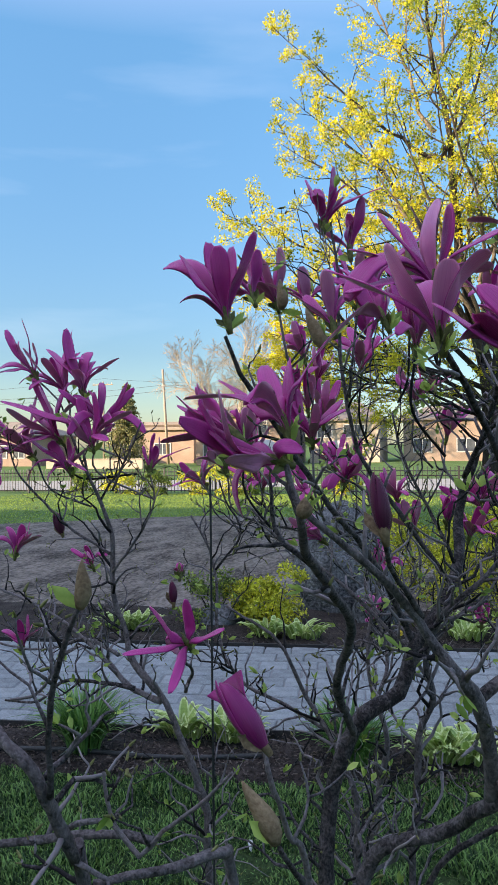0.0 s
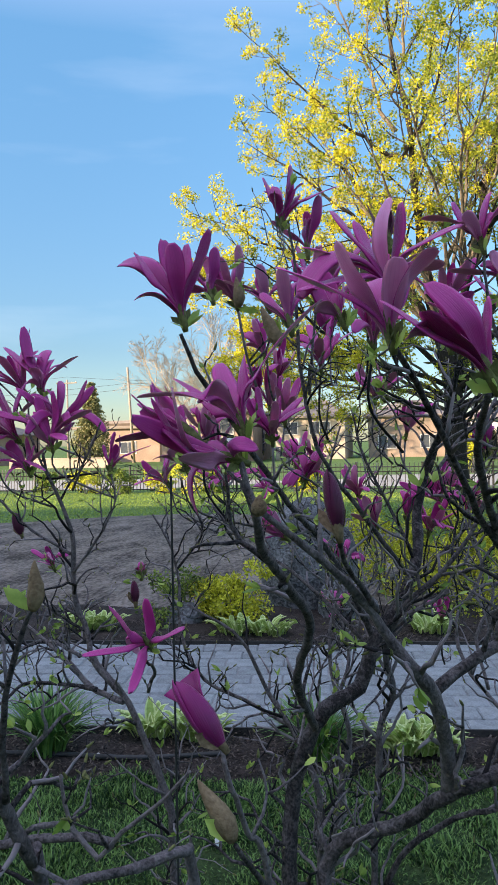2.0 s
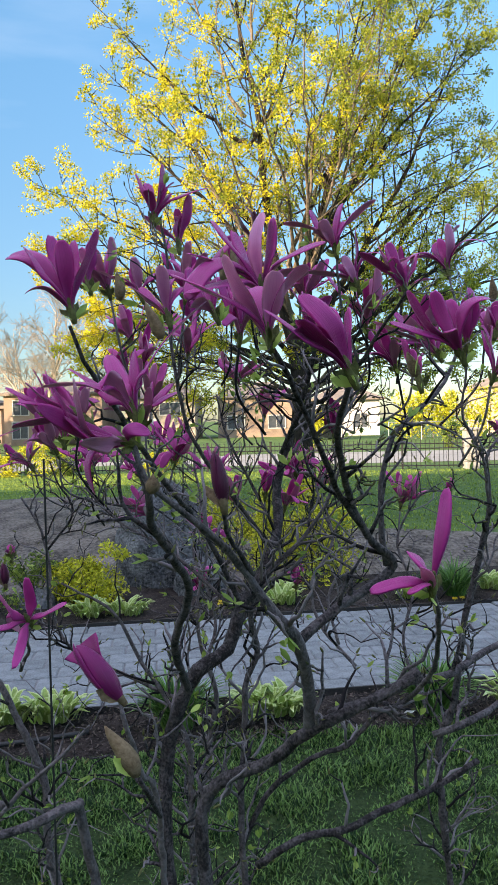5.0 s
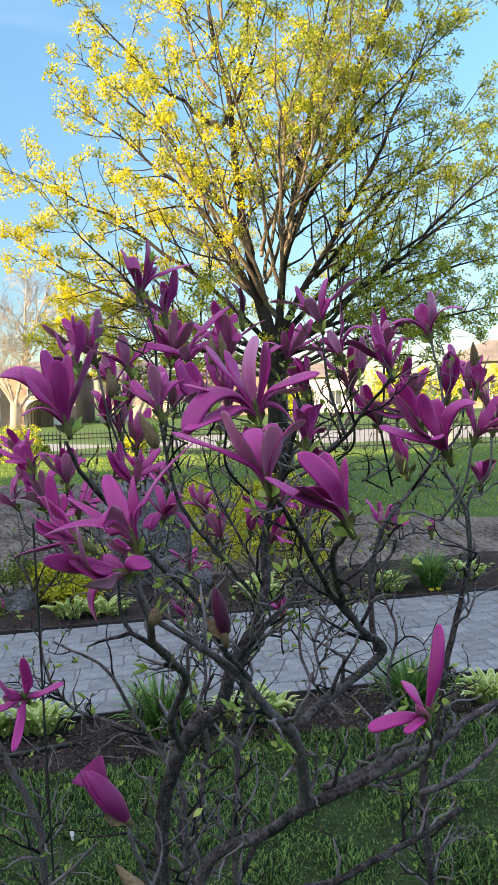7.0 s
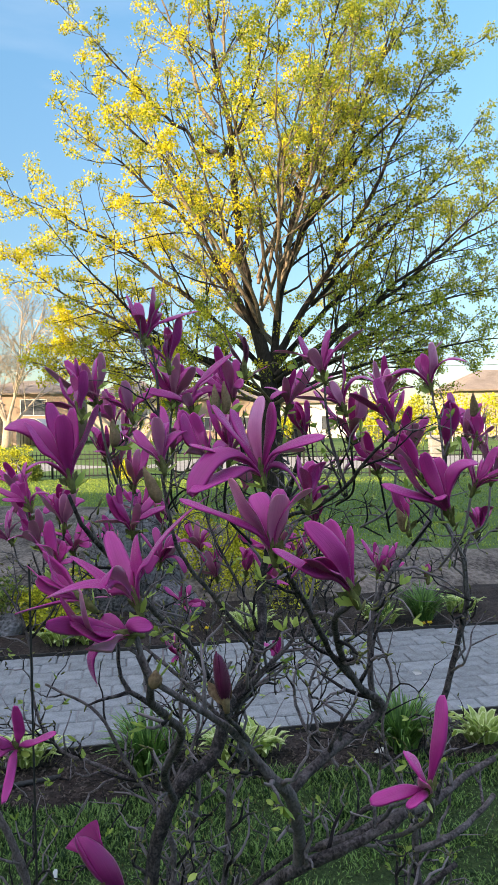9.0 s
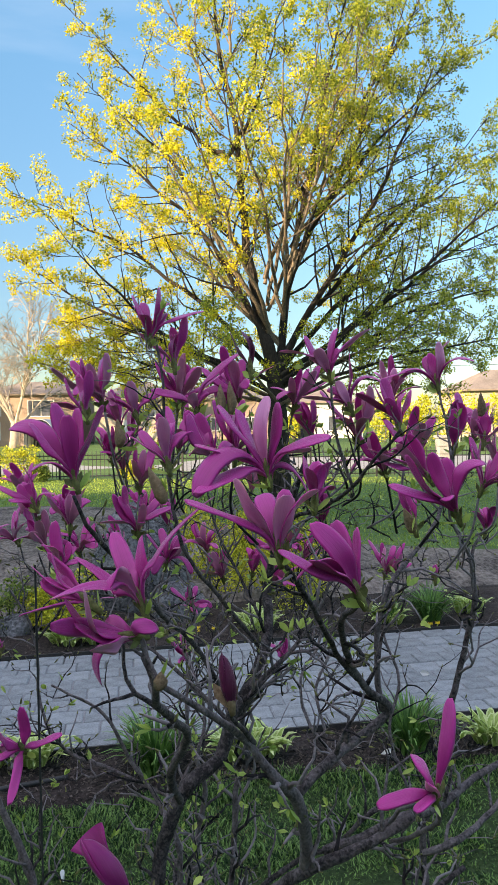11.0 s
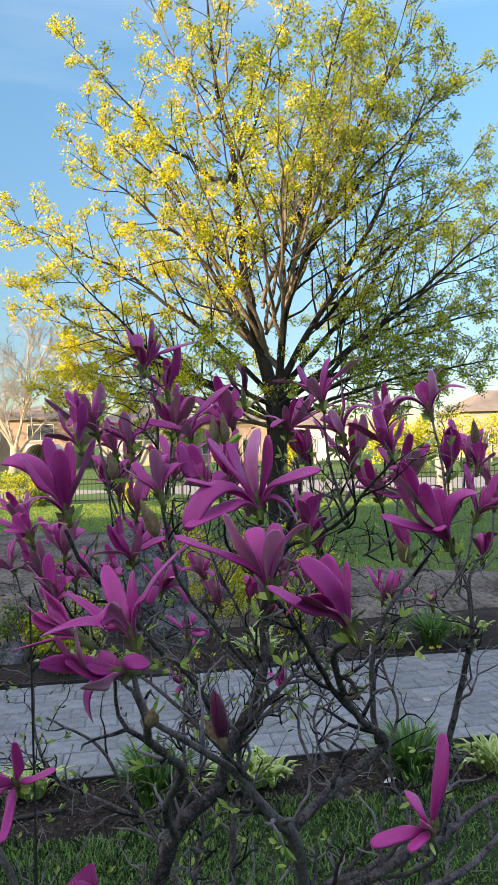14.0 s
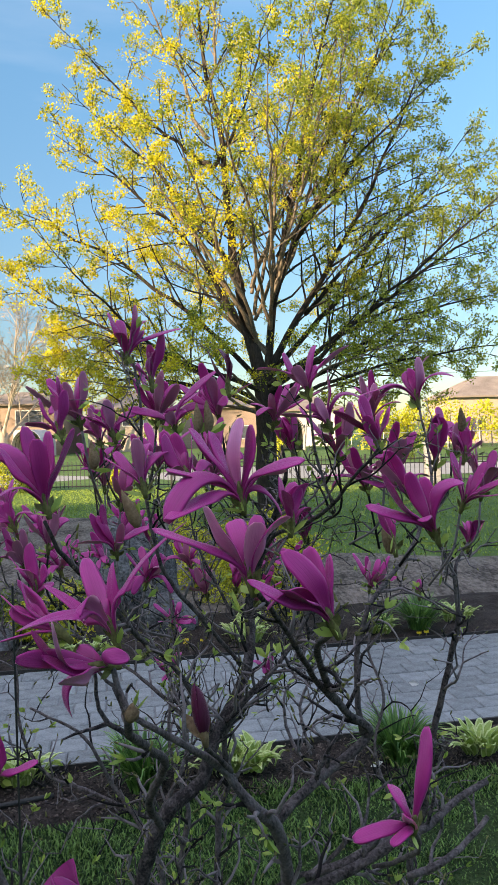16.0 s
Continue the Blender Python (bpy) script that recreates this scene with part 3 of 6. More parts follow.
def hedge(x0, x1, y, h, seed):
    rng = np.random.default_rng(seed)
    z = ground_z(x0, y)
    s = thing("hedge", "tall loose yellow-green hedge behind the chain-link fence", "hedge", at=(x0, y, z))
    v, f = [], []
    for k in range(14):
        x = (x1 - x0) * (k + 0.5) / 14
        tube(v, f, [(x, 0, 0, 0.06), (x + rng.uniform(-0.3, 0.3), 0, h * 0.8, 0.02)], 5)
    data_ob("stem_growth", v, f, M["twig"], s)
    v, f = [], []
    for k in range(120):
        leaf_blob(v, f, (rng.uniform(0, x1 - x0), rng.uniform(-0.6, 0.6), h * rng.uniform(0.1, 0.95)), rng.uniform(0.4, 0.8), 60, 0.22, rng, 0.8, 0.1)
    data_ob("foliage", v, f, M["bush"], s)


hedge(10.5, 22.5, 55, 3.6, 7)


# ---- trees ----
def grow(verts, faces, tips, base, way, length, r, level, rng, droop, spread, sides, shrink=0.62, kids=((4, 7),) * 4, last=3, curl=0.16, thin=0.0035):
    """One limb and, along it, its side limbs; the ends of the last ones are kept as tips."""
    n = max(3, int(5 - level * 0.5) + 1)
    rows, d, p = [], unit(way), np.array(base, float)
    for i in range(n + 1):
        t = i / n
        rows.append((*p, max(thin, r * (1 - 0.93 * t))))
        d = unit(d + rng.normal(size=3) * curl + np.array((0, 0, droop)))
        p = p + d * length / n
    tube(verts, faces, rows, sides[level])
    rows = np.array(rows)
    if level == last:
        tips.append((rows[-1, :3], d))
        if rng.uniform() < 0.4:
            tips.append((rows[n // 2, :3], d))
        return
    low, high = kids[level]
    for k in range(rng.integers(low, high)):
        t = 0.22 + 0.78 * (k + rng.uniform(0.1, 0.9)) / high
        i = min(n - 1, int(t * n))
        q = rows[i, :3] + (rows[i + 1, :3] - rows[i, :3]) * (t * n - i)
        along = unit(rows[i + 1, :3] - rows[i, :3])
        side = unit(cross(along, rng.normal(size=3)))
        w = unit(along * math.cos(spread) + side * math.sin(spread))
        grow(verts, faces, tips, q, w, length * shrink * rng.uniform(0.6, 1.1) * (1.15 - 0.5 * t), max(thin, r * 0.40 * (1.2 - 0.55 * t)), level + 1, rng, droop, spread, sides, shrink, kids, last, curl, thin)
    tips.append((rows[-1, :3], d))


def maple():
    """The flowering maple on the soil: short trunk, fan of long ascending limbs, tufts of blossom at the shoots."""
    rng = np.random.default_rng(11)
    x, y = 0.75, 12.5
    z = ground_z(x, y)
    tree = thing("maple_tree", "young maple with dark forked limbs and yellow-green spring blossom", "tree", at=(x, y, z))
    v, f = [], []
    tube(v, f, smooth_line([(0, 0, -0.1, 0.30), (0.02, 0, 0.25, 0.22), (-0.02, 0, 1.0, 0.185), (-0.02, 0, 1.75, 0.165), (-0.08, 0, 2.5, 0.135), (-0.22, 0, 3.1, 0.10)], 0.15), 14, 0.05, rng)
    data_ob("trunk", v, f, M["shaded_bark"], tree, True)
    tips = []

    def limb(base, mid, end, r, dense=1.0):
        """A long limb bent through mid, with side shoots and short twigs."""
        a, m, b = (np.array(q, float) for q in (base, mid, end))
        ctrl = 2 * m - (a + b) / 2
        n = 14
        rows, off = [], np.zeros(3)
        for i in range(n + 1):
            t = i / n
            rows.append((*((1 - t) ** 2 * a + 2 * t * (1 - t) * ctrl + t * t * b + off), max(0.006, r * (1 - t) ** 0.8)))
            off = off + rng.normal(size=3) * 0.035
        v, f = [], []
        tube(v, f, rows, 7)
        rows = np.array(rows)
        length = np.linalg.norm(np.diff(rows[:, :3], axis=0), axis=1).sum()
        spin = rng.uniform(0, 6)
        for k in range(int(length * 4.0 * dense)):
            t = 0.24 + 0.76 * (k + rng.uniform(0, 1)) / (length * 4.0 * dense)
            i = min(n - 1, int(t * n))
            q = rows[i, :3] + (rows[i + 1, :3] - rows[i, :3]) * (t * n - i)
            along = unit(rows[i + 1, :3] - rows[i, :3])
            u = unit(cross(along, (0.2, 1.0, 0.3)))
            w = cross(along, u)
            spin += 2.4
            d = unit(along * 0.85 + u * math.cos(spin) + w * math.sin(spin) + np.array((0, 0, 0.18)))
            ln = (0.35 + 0.30 * length * (1.08 - t)) * rng.uniform(0.55, 1.05)
            side = [q]
            dd = d
            for _ in range(4):
                dd = unit(dd + rng.normal(size=3) * 0.13 + np.array((0, 0, 0.03)))
                side.append(side[-1] + dd * ln / 4)
            rr = max(0.007, min(0.022, rows[i, 3] * 0.5))
            tube(v, f, [(*p, rr * (1 - 0.62 * j / 4)) for j, p in enumerate(side)], 4)
            tips.append((side[-1], dd))
            for j in range(1, 4):
                for _ in range(rng.integers(1, 3)):
                    e = unit(dd + rng.normal(size=3) * 0.75 + np.array((0, 0, 0.15)))
                    tl = rng.uniform(0.12, 0.36) * min(1.0, 0.4 + ln / 2)
                    p0 = side[j] + (side[j + 1] - side[j]) * rng.uniform(0, 1)
                    tube(v, f, [(*p0, 0.0058), (*(p0 + e * tl * 0.5 + rng.normal(size=3) * 0.015), 0.005), (*(p0 + e * tl), 0.0042)], 3)
                    tips.append((p0 + e * tl, e))
        tips.append((rows[-1, :3], unit(rows[-1, :3] - rows[-2, :3])))
        # thin limbs take the sunlit bark copy, thick ones the shaded copy
        data_ob("limb", v, f, M["lit_limb"] if r < 0.039 else M["shaded_bark"], tree)

    # the two leaders and the great limbs that fork from them
    limb((-0.18, 0, 2.9), (-0.72, 0.05, 5.9), (-1.15, 0.1, 10.2), 0.098)
    limb((0.02, 0, 2.1), (0.30, 0.2, 5.2), (1.45, 0.4, 9.9), 0.085)
    limb((-0.86, 0.05, 6.2), (-1.85, 0.0, 6.75), (-3.7, -0.1, 8.6), 0.042)
    limb((-0.84, 0.05, 6.1), (-0.35, 0.0, 7.0), (0.6, -0.2, 9.4), 0.042)
    limb((-0.88, 0.05, 6.6), (-1.5, 0.2, 8.0), (-2.4, 0.3, 10.0), 0.036)
    limb((0.20, 0.1, 4.3), (1.1, -0.2, 6.0), (2.3, -0.5, 9.2), 0.058)
    limb((0.06, 0, 2.7), (1.45, -0.1, 5.0), (3.1, -0.2, 8.5), 0.066, 1.15)
    limb((0.05, 0.1, 2.5), (1.75, 0.4, 4.55), (3.75, 0.6, 6.9), 0.056, 1.15)
    limb((0.05, -0.1, 2.4), (2.1, -0.4, 3.85), (4.5, -0.6, 5.4), 0.052, 1.15)
    limb((0.05, 0, 2.2), (2.2, 0.2, 3.3), (5.0, 0.3, 4.3), 0.046, 1.15)
    limb((0.0, -0.1, 2.0), (2.1, -0.7, 2.85), (4.7, -1.2, 3.1), 0.040, 1.15)
    limb((-0.10, 0, 2.6), (-1.5, -0.2, 4.75), (-3.6, -0.3, 6.7), 0.056)
    limb((-0.35, 0, 4.0), (-1.4, 0.2, 5.7), (-3.5, 0.4, 7.7), 0.050)
    limb((-0.05, 0.1, 2.4), (-2.1, 0.3, 4.3), (-4.55, 0.4, 5.5), 0.050)
    limb((-0.10, -0.1, 2.3), (-2.3, -0.3, 3.35), (-4.2, -0.5, 4.4), 0.046)
    limb((0.0, 0.05, 2.0), (-2.1, 0.4, 2.75), (-3.9, 0.7, 3.3), 0.040, 1.15)
    limb((-0.05, 0, 1.85), (-1.7, -0.4, 2.3), (-3.8, -0.8, 2.5), 0.032, 1.15)
    limb((0.05, 0, 1.9), (1.7, 0.5, 2.4), (3.7, 1.0, 2.5), 0.032, 1.15)
    limb((0.05, -0.1, 2.3), (1.9, -0.9, 3.9), (4.2, -1.4, 6.0), 0.046, 1.0)
    limb((0.05, 0.1, 2.2), (2.0, 0.9, 3.2), (4.4, 1.5, 4.9), 0.044, 1.0)
    limb((0.25, 0.1, 4.6), (1.9, 0.0, 6.1), (3.6, 0.1, 7.7), 0.040, 1.0)
    limb((-0.1, -0.1, 2.1), (-2.0, -1.0, 3.2), (-3.4, -1.3, 4.6), 0.040, 0.9)
    limb((-0.05, 0.1, 1.9), (-1.6, 0.6, 2.35), (-3.4, 1.3, 2.45), 0.030, 1.2)
    limb((-0.05, 0.0, 2.0), (-2.3, 0.1, 2.9), (-3.7, 0.2, 2.7), 0.034, 1.2)
    limb((0.0, -0.1, 1.9), (-0.7, -1.4, 2.5), (-1.4, -3.0, 2.6), 0.030, 1.0)
    limb((0.0, -0.1, 1.9), (0.9, -1.3, 2.5), (1.9, -2.8, 2.7), 0.030, 1.0)
    limb((0.45, 0.2, 5.6), (1.7, 0.2, 7.4), (2.8, 0.3, 9.6), 0.040, 0.9)
    limb((0.9, 0.2, 7.0), (1.4, 0.5, 8.4), (2.0, 0.7, 10.2), 0.032, 0.9)
    limb((0.7, 0.1, 3.6), (2.4, 0.1, 5.2), (4.0, 0.2, 6.3), 0.040, 1.0)
    limb((-0.95, 0.0, 7.2), (-0.7, -0.2, 8.6), (-0.3, -0.3, 10.2), 0.032, 0.9)
    # the limbs that reach towards the path and away from it
    for k in range(19):
        a = k * 2.4 + 0.9
        rise = 0.35 + 0.75 * ((k * 7) % 19) / 19
        out = 4.3 - 2.6 * (rise - 0.35)
        e = np.array((0.62 * math.cos(a) * out, math.sin(a) * out, 2.2 + rise * 6.6))
        b = np.array((-0.22 * rise if k % 2 else 0.15 * rise, 0, 1.8 + 2.3 * rise))
        limb(b, (b + e) / 2 + np.array((0, 0, 0.35 - 0.3 * rise)), e, 0.044 - 0.012 * rise, 0.5)
    bv, bf, lv, lf = [], [], [], []
    for c, d in tips:
        if rng.uniform() < 0.03:
            continue
        # sun and shade put into tuft colour: yellow left and far, green elsewhere
        flower = rng.uniform() < 0.38 - 0.16 * c[0] + 0.10 * c[1] + (0.10 if c[0] < 0 and c[2] < 5.5 else 0.0)
        vv, ff = (bv, bf) if flower else (lv, lf)
        leaf_blob(vv, ff, c + d * 0.02, rng.uniform(0.078, 0.148), int(rng.integers(42, 62)), 0.043, rng, 0.8, 0.1)
    data_ob("blossom", bv, bf, M["blossom"], tree)["kind"] = "stuff"
    data_ob("young_foliage", lv, lf, M["maple_leaf"], tree)["kind"] = "stuff"


maple()


def bare_tree(x, y, h, seed, label):
    rng = np.random.default_rng(seed)
    tree = thing("bare_tree", label, "tree", at=(x, y, ground_z(x, y)))
    v, f, tips = [], [], []
    tube(v, f, [(0, 0, -0.2, 0.55), (0, 0, 0.5, 0.42), (0.1, 0, 2.2, 0.36)], 8)
    data_ob("trunk", v, f, M["pale_bark"], tree, True)
    for k in range(8):
        a = k * 2.4 + rng.uniform(-0.3, 0.3)
        tilt = rng.uniform(0.15, 0.85)
        v, f = [], []
        grow(v, f, tips, (0.05, 0, rng.uniform(0.9, 2.1)), (math.cos(a) * tilt, math.sin(a) * tilt, 1), h * rng.uniform(0.62, 0.86), 0.12, 0, rng, -0.01, radians(36), (6, 4, 3, 3), 0.46, ((9, 12), (8, 11), (6, 9)), 3, 0.13, 0.012)
        data_ob("limb", v, f, M["pale_bark"], tree)


bare_tree(-18.4, 60, 15.0, 3, "tall leafless tree with pale sunlit limbs")


def conifer(x, y, h, seed):
    rng = np.random.default_rng(seed)
    tree = thing("spruce_tree", "sparse brownish-green spruce in the distance", "tree", at=(x, y, ground_z(x, y)))
    v, f = [], []
    tube(v, f, [(0, 0, -0.2, 0.3), (0, 0, h, 0.03)], 7)
    data_ob("trunk", v, f, M["shaded_bark"], tree)
    v, f = [], []
    for k in range(320):
        t = rng.uniform(0.08, 1.0)
        r = (1 - t) * h * 0.33 * rng.uniform(0.75, 1.1) + 0.10
        a = rng.uniform(0, 2 * math.pi)
        for s in np.linspace(0.25, 1.0, 4):
            c = (math.cos(a) * r * s, math.sin(a) * r * s, t * h - 0.25 * r * s)
            leaf_blob(v, f, c, 0.22 + 0.12 * (1 - t), 12, 0.20, rng, 0.5, 0.1)
    data_ob("crown", v, f, M["conifer"], tree)


conifer(-28.6, 60.5, 7.6, 5)


def utility_pole(x, y, h, lean, arm, label):
    z = ground_z(x, y)
    p = thing("utility_pole", label, "pole", "utility poles", (x, y, z))
    v, f = [], []
    tube(v, f, [(0, 0, -0.3, 0.17), (lean * h, 0, h, 0.11)], 10)
    data_ob("shaft", v, f, M["wood"], p, True)
    if arm:
        part("crossarm", boxed(lean * h - 1.6, lean * h + 1.6, -0.22, -0.12, h - 0.55, h - 0.40, bevel=0.01), M["wood"], p)
        for k in (-1.4, -0.7, 0.7, 1.4):
            v, f = [], []
            tube(v, f, [(lean * h + k, -0.17, h - 0.40, 0.04), (lean * h + k, -0.17, h - 0.2, 0.05)], 6)
            data_ob("insulator", v, f, M["white"], p)


utility_pole(-28.4, 70, 10.1, -0.055, False, "weathered wooden utility pole leaning slightly")
utility_pole(-47.3, 92, 11.3, 0.0, True, "wooden utility pole with a crossarm")
for k, (a, b, sag) in enumerate((((-100, 90, 8.6), (-28.9, 70, 7.9), 0.8), ((-100, 90, 8.0), (-28.8, 70, 7.3), 0.8), ((-28.9, 70, 7.9), (60, 75, 8.2), 1.2),
                                 ((-120, 110, 11.5), (-47.3, 92, 11.2), 0.8), ((-47.3, 92, 11.2), (-10, 95, 10.5), 0.8))):
    v, f = [], []
    rows = [(*(np.array(a) * (1 - t) + np.array(b) * t - np.array((0, 0, sag * 4 * t * (1 - t)))), 0.018) for t in np.linspace(0, 1, 17)]
    tube(v, f, rows, 4)
    tagged(data_ob("overhead_wire", v, f, M["wire"]), "thin dark overhead wire between poles", "wire", "overhead wires")


# ---- the planting beds ----
def strap_leaves(verts, faces, rng, count, length, width, spread, up, segs=5):
    """Arching strap leaves, folded along the middle, from one foot."""
    for _ in range(count):
        a = rng.uniform(0, 2 * math.pi)
        d = np.array((math.cos(a), math.sin(a), 0))
        side = np.array((-d[1], d[0], 0))
        ln = length * rng.uniform(0.6, 1.15)
        out = spread * rng.uniform(0.3, 1.0)
        foot = d * rng.uniform(0, 0.07) + side * rng.uniform(-0.03, 0.03)
        n0 = len(verts)
        for k in range(segs + 1):
            t = k / segs
            p = foot + d * ln * out * t ** 1.5 + np.array((0, 0, ln * (up * t - 0.62 * out * t ** 2.6)))
            w = width * (1 - t ** 2.2) * (0.6 + 0.4 * min(1, t * 4)) + 0.0008
            verts += [tuple(p - side * w + np.array((0, 0, w * 0.5))), tuple(p), tuple(p + side * w + np.array((0, 0, w * 0.5)))]
        for k in range(segs):
            b = n0 + 3 * k
            faces += [(b, b + 1, b + 4, b + 3), (b + 1, b + 2, b + 5, b + 4)]


def daylily(x, y, size, seed, label="dense clump of arching dark green daylily leaves", group="daylily clumps by the path"):
    rng = np.random.default_rng(seed)
    v, f = [], []
    strap_leaves(v, f, rng, 260, size * 1.15, 0.0070, 0.80, 1.0)
    ob = data_ob("daylily_clump", v, f, M["iris"])
    ob.location = (x, y, ground_z(x, y) + 0.015)
    tagged(ob, label, "plant", group)


def hosta(x, y, w, seed, count=40, group="hostas along the path"):
    """A clump of pointed oval leaves, green with creamy margins, each folded and arching."""
    rng = np.random.default_rng(seed)
    h = thing("hosta", "hosta clump with green leaves edged in cream", "plant", group, (x, y, ground_z(x, y) + 0.015))
    for k in range(count):
        a = rng.uniform(0, 2 * math.pi)
        r = rng.uniform(0.1, 0.5) * w
        ln = rng.uniform(0.13, 0.21)
        d = np.array((math.cos(a), math.sin(a) * 0.8, 0))
        side = unit((-d[1], d[0], rng.uniform(-0.3, 0.3)))
        up = rng.uniform(0.9, 3.0)
        foot = d * r * 0.55 + np.array((rng.uniform(-0.2, 0.2) * w, 0, 0))
        v, f, s = [], [], []
        n = 6
        for i in range(n + 1):
            t = i / n
            p = foot + unit(d + np.array((0, 0, up))) * ln * t + np.array((0, 0, -0.06 * t ** 3)) + np.array((0, 0, 0.02)) + d * 0.03 * t ** 2
            wide = ln * 0.125 * math.sin(math.pi * min(1, 0.12 + 0.88 * t) ** 0.85) + 0.001
            wave = 0.004 * math.sin(t * 14 + k)
            for q, lift in ((-1.0, 0.42), (-0.66, 0.22), (0, 0), (0.66, 0.22), (1.0, 0.42)):
                v.append(tuple(p + side * wide * q + np.array((0, 0, wide * lift + wave * abs(q)))))
        for i in range(n):
            for j in range(4):
                b = i * 5 + j
                f.append((b, b + 1, b + 6, b + 5))
                s.append(1 if j in (0, 3) or i == n - 1 else 0)
        ob = data_ob("leaf", v, f, [M["hosta"], M["hosta_edge"]], h, True, s)
    return h


for k, (p, s) in enumerate((((-1.61, 3.44), 0.30), ((-0.41, 3.61), 0.28), ((0.78, 3.76), 0.27))):
    daylily(*p, s, 60 + k)
for k, (p, s) in enumerate((((1.47, 5.85), 0.30), ((1.15, 5.84), 0.16))):
    daylily(*p, s, 70 + k, group="daylily clumps behind the path")
for k, (p, w) in enumerate((((-1.2, 3.67), 0.26), ((-0.99, 3.68), 0.28), ((-0.05, 3.69), 0.24), ((0.09, 3.72), 0.26), ((1.19, 3.79), 0.26))):
    hosta(*p, w, 80 + k, 44)
for k, (p, w) in enumerate((((-2.37, 5.38), 0.30), ((-2.23, 5.41), 0.28), ((-1.25, 5.44), 0.28), ((-1, 5.46), 0.30), ((0.12, 5.7), 0.34), ((1.12, 5.79), 0.34),
                            ((1.81, 6.04), 0.32), ((0.14, 5.93), 0.3), ((-1.35, 5.84), 0.3))):
    hosta(*p, w, 90 + k, 40, "hostas behind the path")

for k, (p, w, h, m, n) in enumerate((((-1.32, 5.80), 0.58, 0.48, "bush", 3600), ((-1.53, 5.85), 0.36, 0.32, "bush", 1500), ((-0.28, 7.61), 0.95, 0.72, "bush", 5000), ((0.26, 6.87), 0.95, 0.85, "bush", 5200),
                                     ((0.46, 6.45), 0.8, 0.70, "bush", 4200), ((-1.75, 5.74), 0.6, 0.42, "bush_green", 1500))):
    shrub("golden_shrub", p[0], p[1], w, h, M[m], "golden-leaved low shrub in the bed behind the path", "golden shrubs", 20 + k, n, 0.030, 9)


def boulder(x, y, sx, sy, sz, seed):
    rng = np.random.default_rng(seed)
    bm = bmesh.new()
    bmesh.ops.create_icosphere(bm, subdivisions=4, radius=1.0)
    off = Vector(rng.uniform(-9, 9, 3))
    for v in bm.verts:
        n1 = noise.noise(v.co * 1.1 + off)
        n2 = noise.noise(v.co * 3.2 + off)
        n3 = noise.noise(v.co * 7.0 + off)
        v.co = v.co * (1 + 0.22 * n1 + 0.10 * n2 + 0.04 * n3)
        v.co = Vector((v.co.x * sx, v.co.y * sy, max(v.co.z, -0.45) * sz))
    ob = mesh_ob("boulder", bm, M["stone"], smooth=True)
    ob.location = (x, y, ground_z(x, y) + 0.38 * sz)
    tagged(ob, "rough dark grey boulder in the mulch bed", "boulder", "boulders in the bed")


boulder(*(-0.88, 6.55), 0.40, 0.30, 0.66, 3)
boulder(*(-1.72, 5.75), 0.14, 0.12, 0.12, 5)
boulder(*(-0.5, 6.15), 0.24, 0.22, 0.22, 8)


def dandelion(x, y, h, seed):
    d = thing("dandelion", "yellow dandelion in bloom beside the path", "flower", "dandelions", (x, y, ground_z(x, y) + 0.01))
    v, f = [], []
    tube(v, f, [(0, 0, -0.02, 0.002), (0.004, 0, h, 0.002)], 5)
    data_ob("stem", v, f, M["leaf"], d)
    rng = np.random.default_rng(seed)
    v, f = [], []
    for k in range(40):
        a, t = k * 2.4, math.sqrt(k / 40)
        n = len(v)
        c, w = np.array((0.004, 0, h)), np.array((math.cos(a), math.sin(a), 0.7 - 0.9 * t))
        s = np.array((-math.sin(a), math.cos(a), 0)) * 0.003
        e = c + unit(w) * 0.020
        v += [tuple(c), tuple(e + s), tuple(e - s)]
        f.append((n, n + 1, n + 2))
    data_ob("flower_head", v, f, M["yellow"], d)


for k, p in enumerate(((-0.33, 5.69), (-0.21, 5.66), (1.41, 5.65), (1.47, 5.67), (-0.33, 5.61))):
    dandelion(*p, 0.05, k)


# ---- the magnolia ----
magnolia = thing("magnolia_shrub", "many-stemmed magnolia shrub with grey crooked branches and purple flowers", "shrub", at=(0, 0, 0))
trng = np.random.default_rng(77)
twig_v, twig_f = [], []
leaf_v, leaf_f = [], []
bud_v, bud_f = [], []


def small_leaf(verts, faces, foot, way, length, width, rng, fold=0.35):
    """A young leaf: six quads, folded along the rib and arching back."""
    d = unit(way)
    side = unit(cross(d, rng.normal(size=3)))
    up = cross(side, d)
    n0 = len(verts)
    for k in range(4):
        t = k / 3
        p = np.array(foot) + d * length * t + up * length * 0.22 * t * t
        w = width * (0.18, 0.85, 1.0, 0.06)[k]
        verts += [tuple(p - side * w + up * w * fold), tuple(p), tuple(p + side * w + up * w * fold)]
    for k in range(3):
        b = n0 + 3 * k
        faces += [(b, b + 1, b + 4, b + 3), (b + 1, b + 2, b + 5, b + 4)]


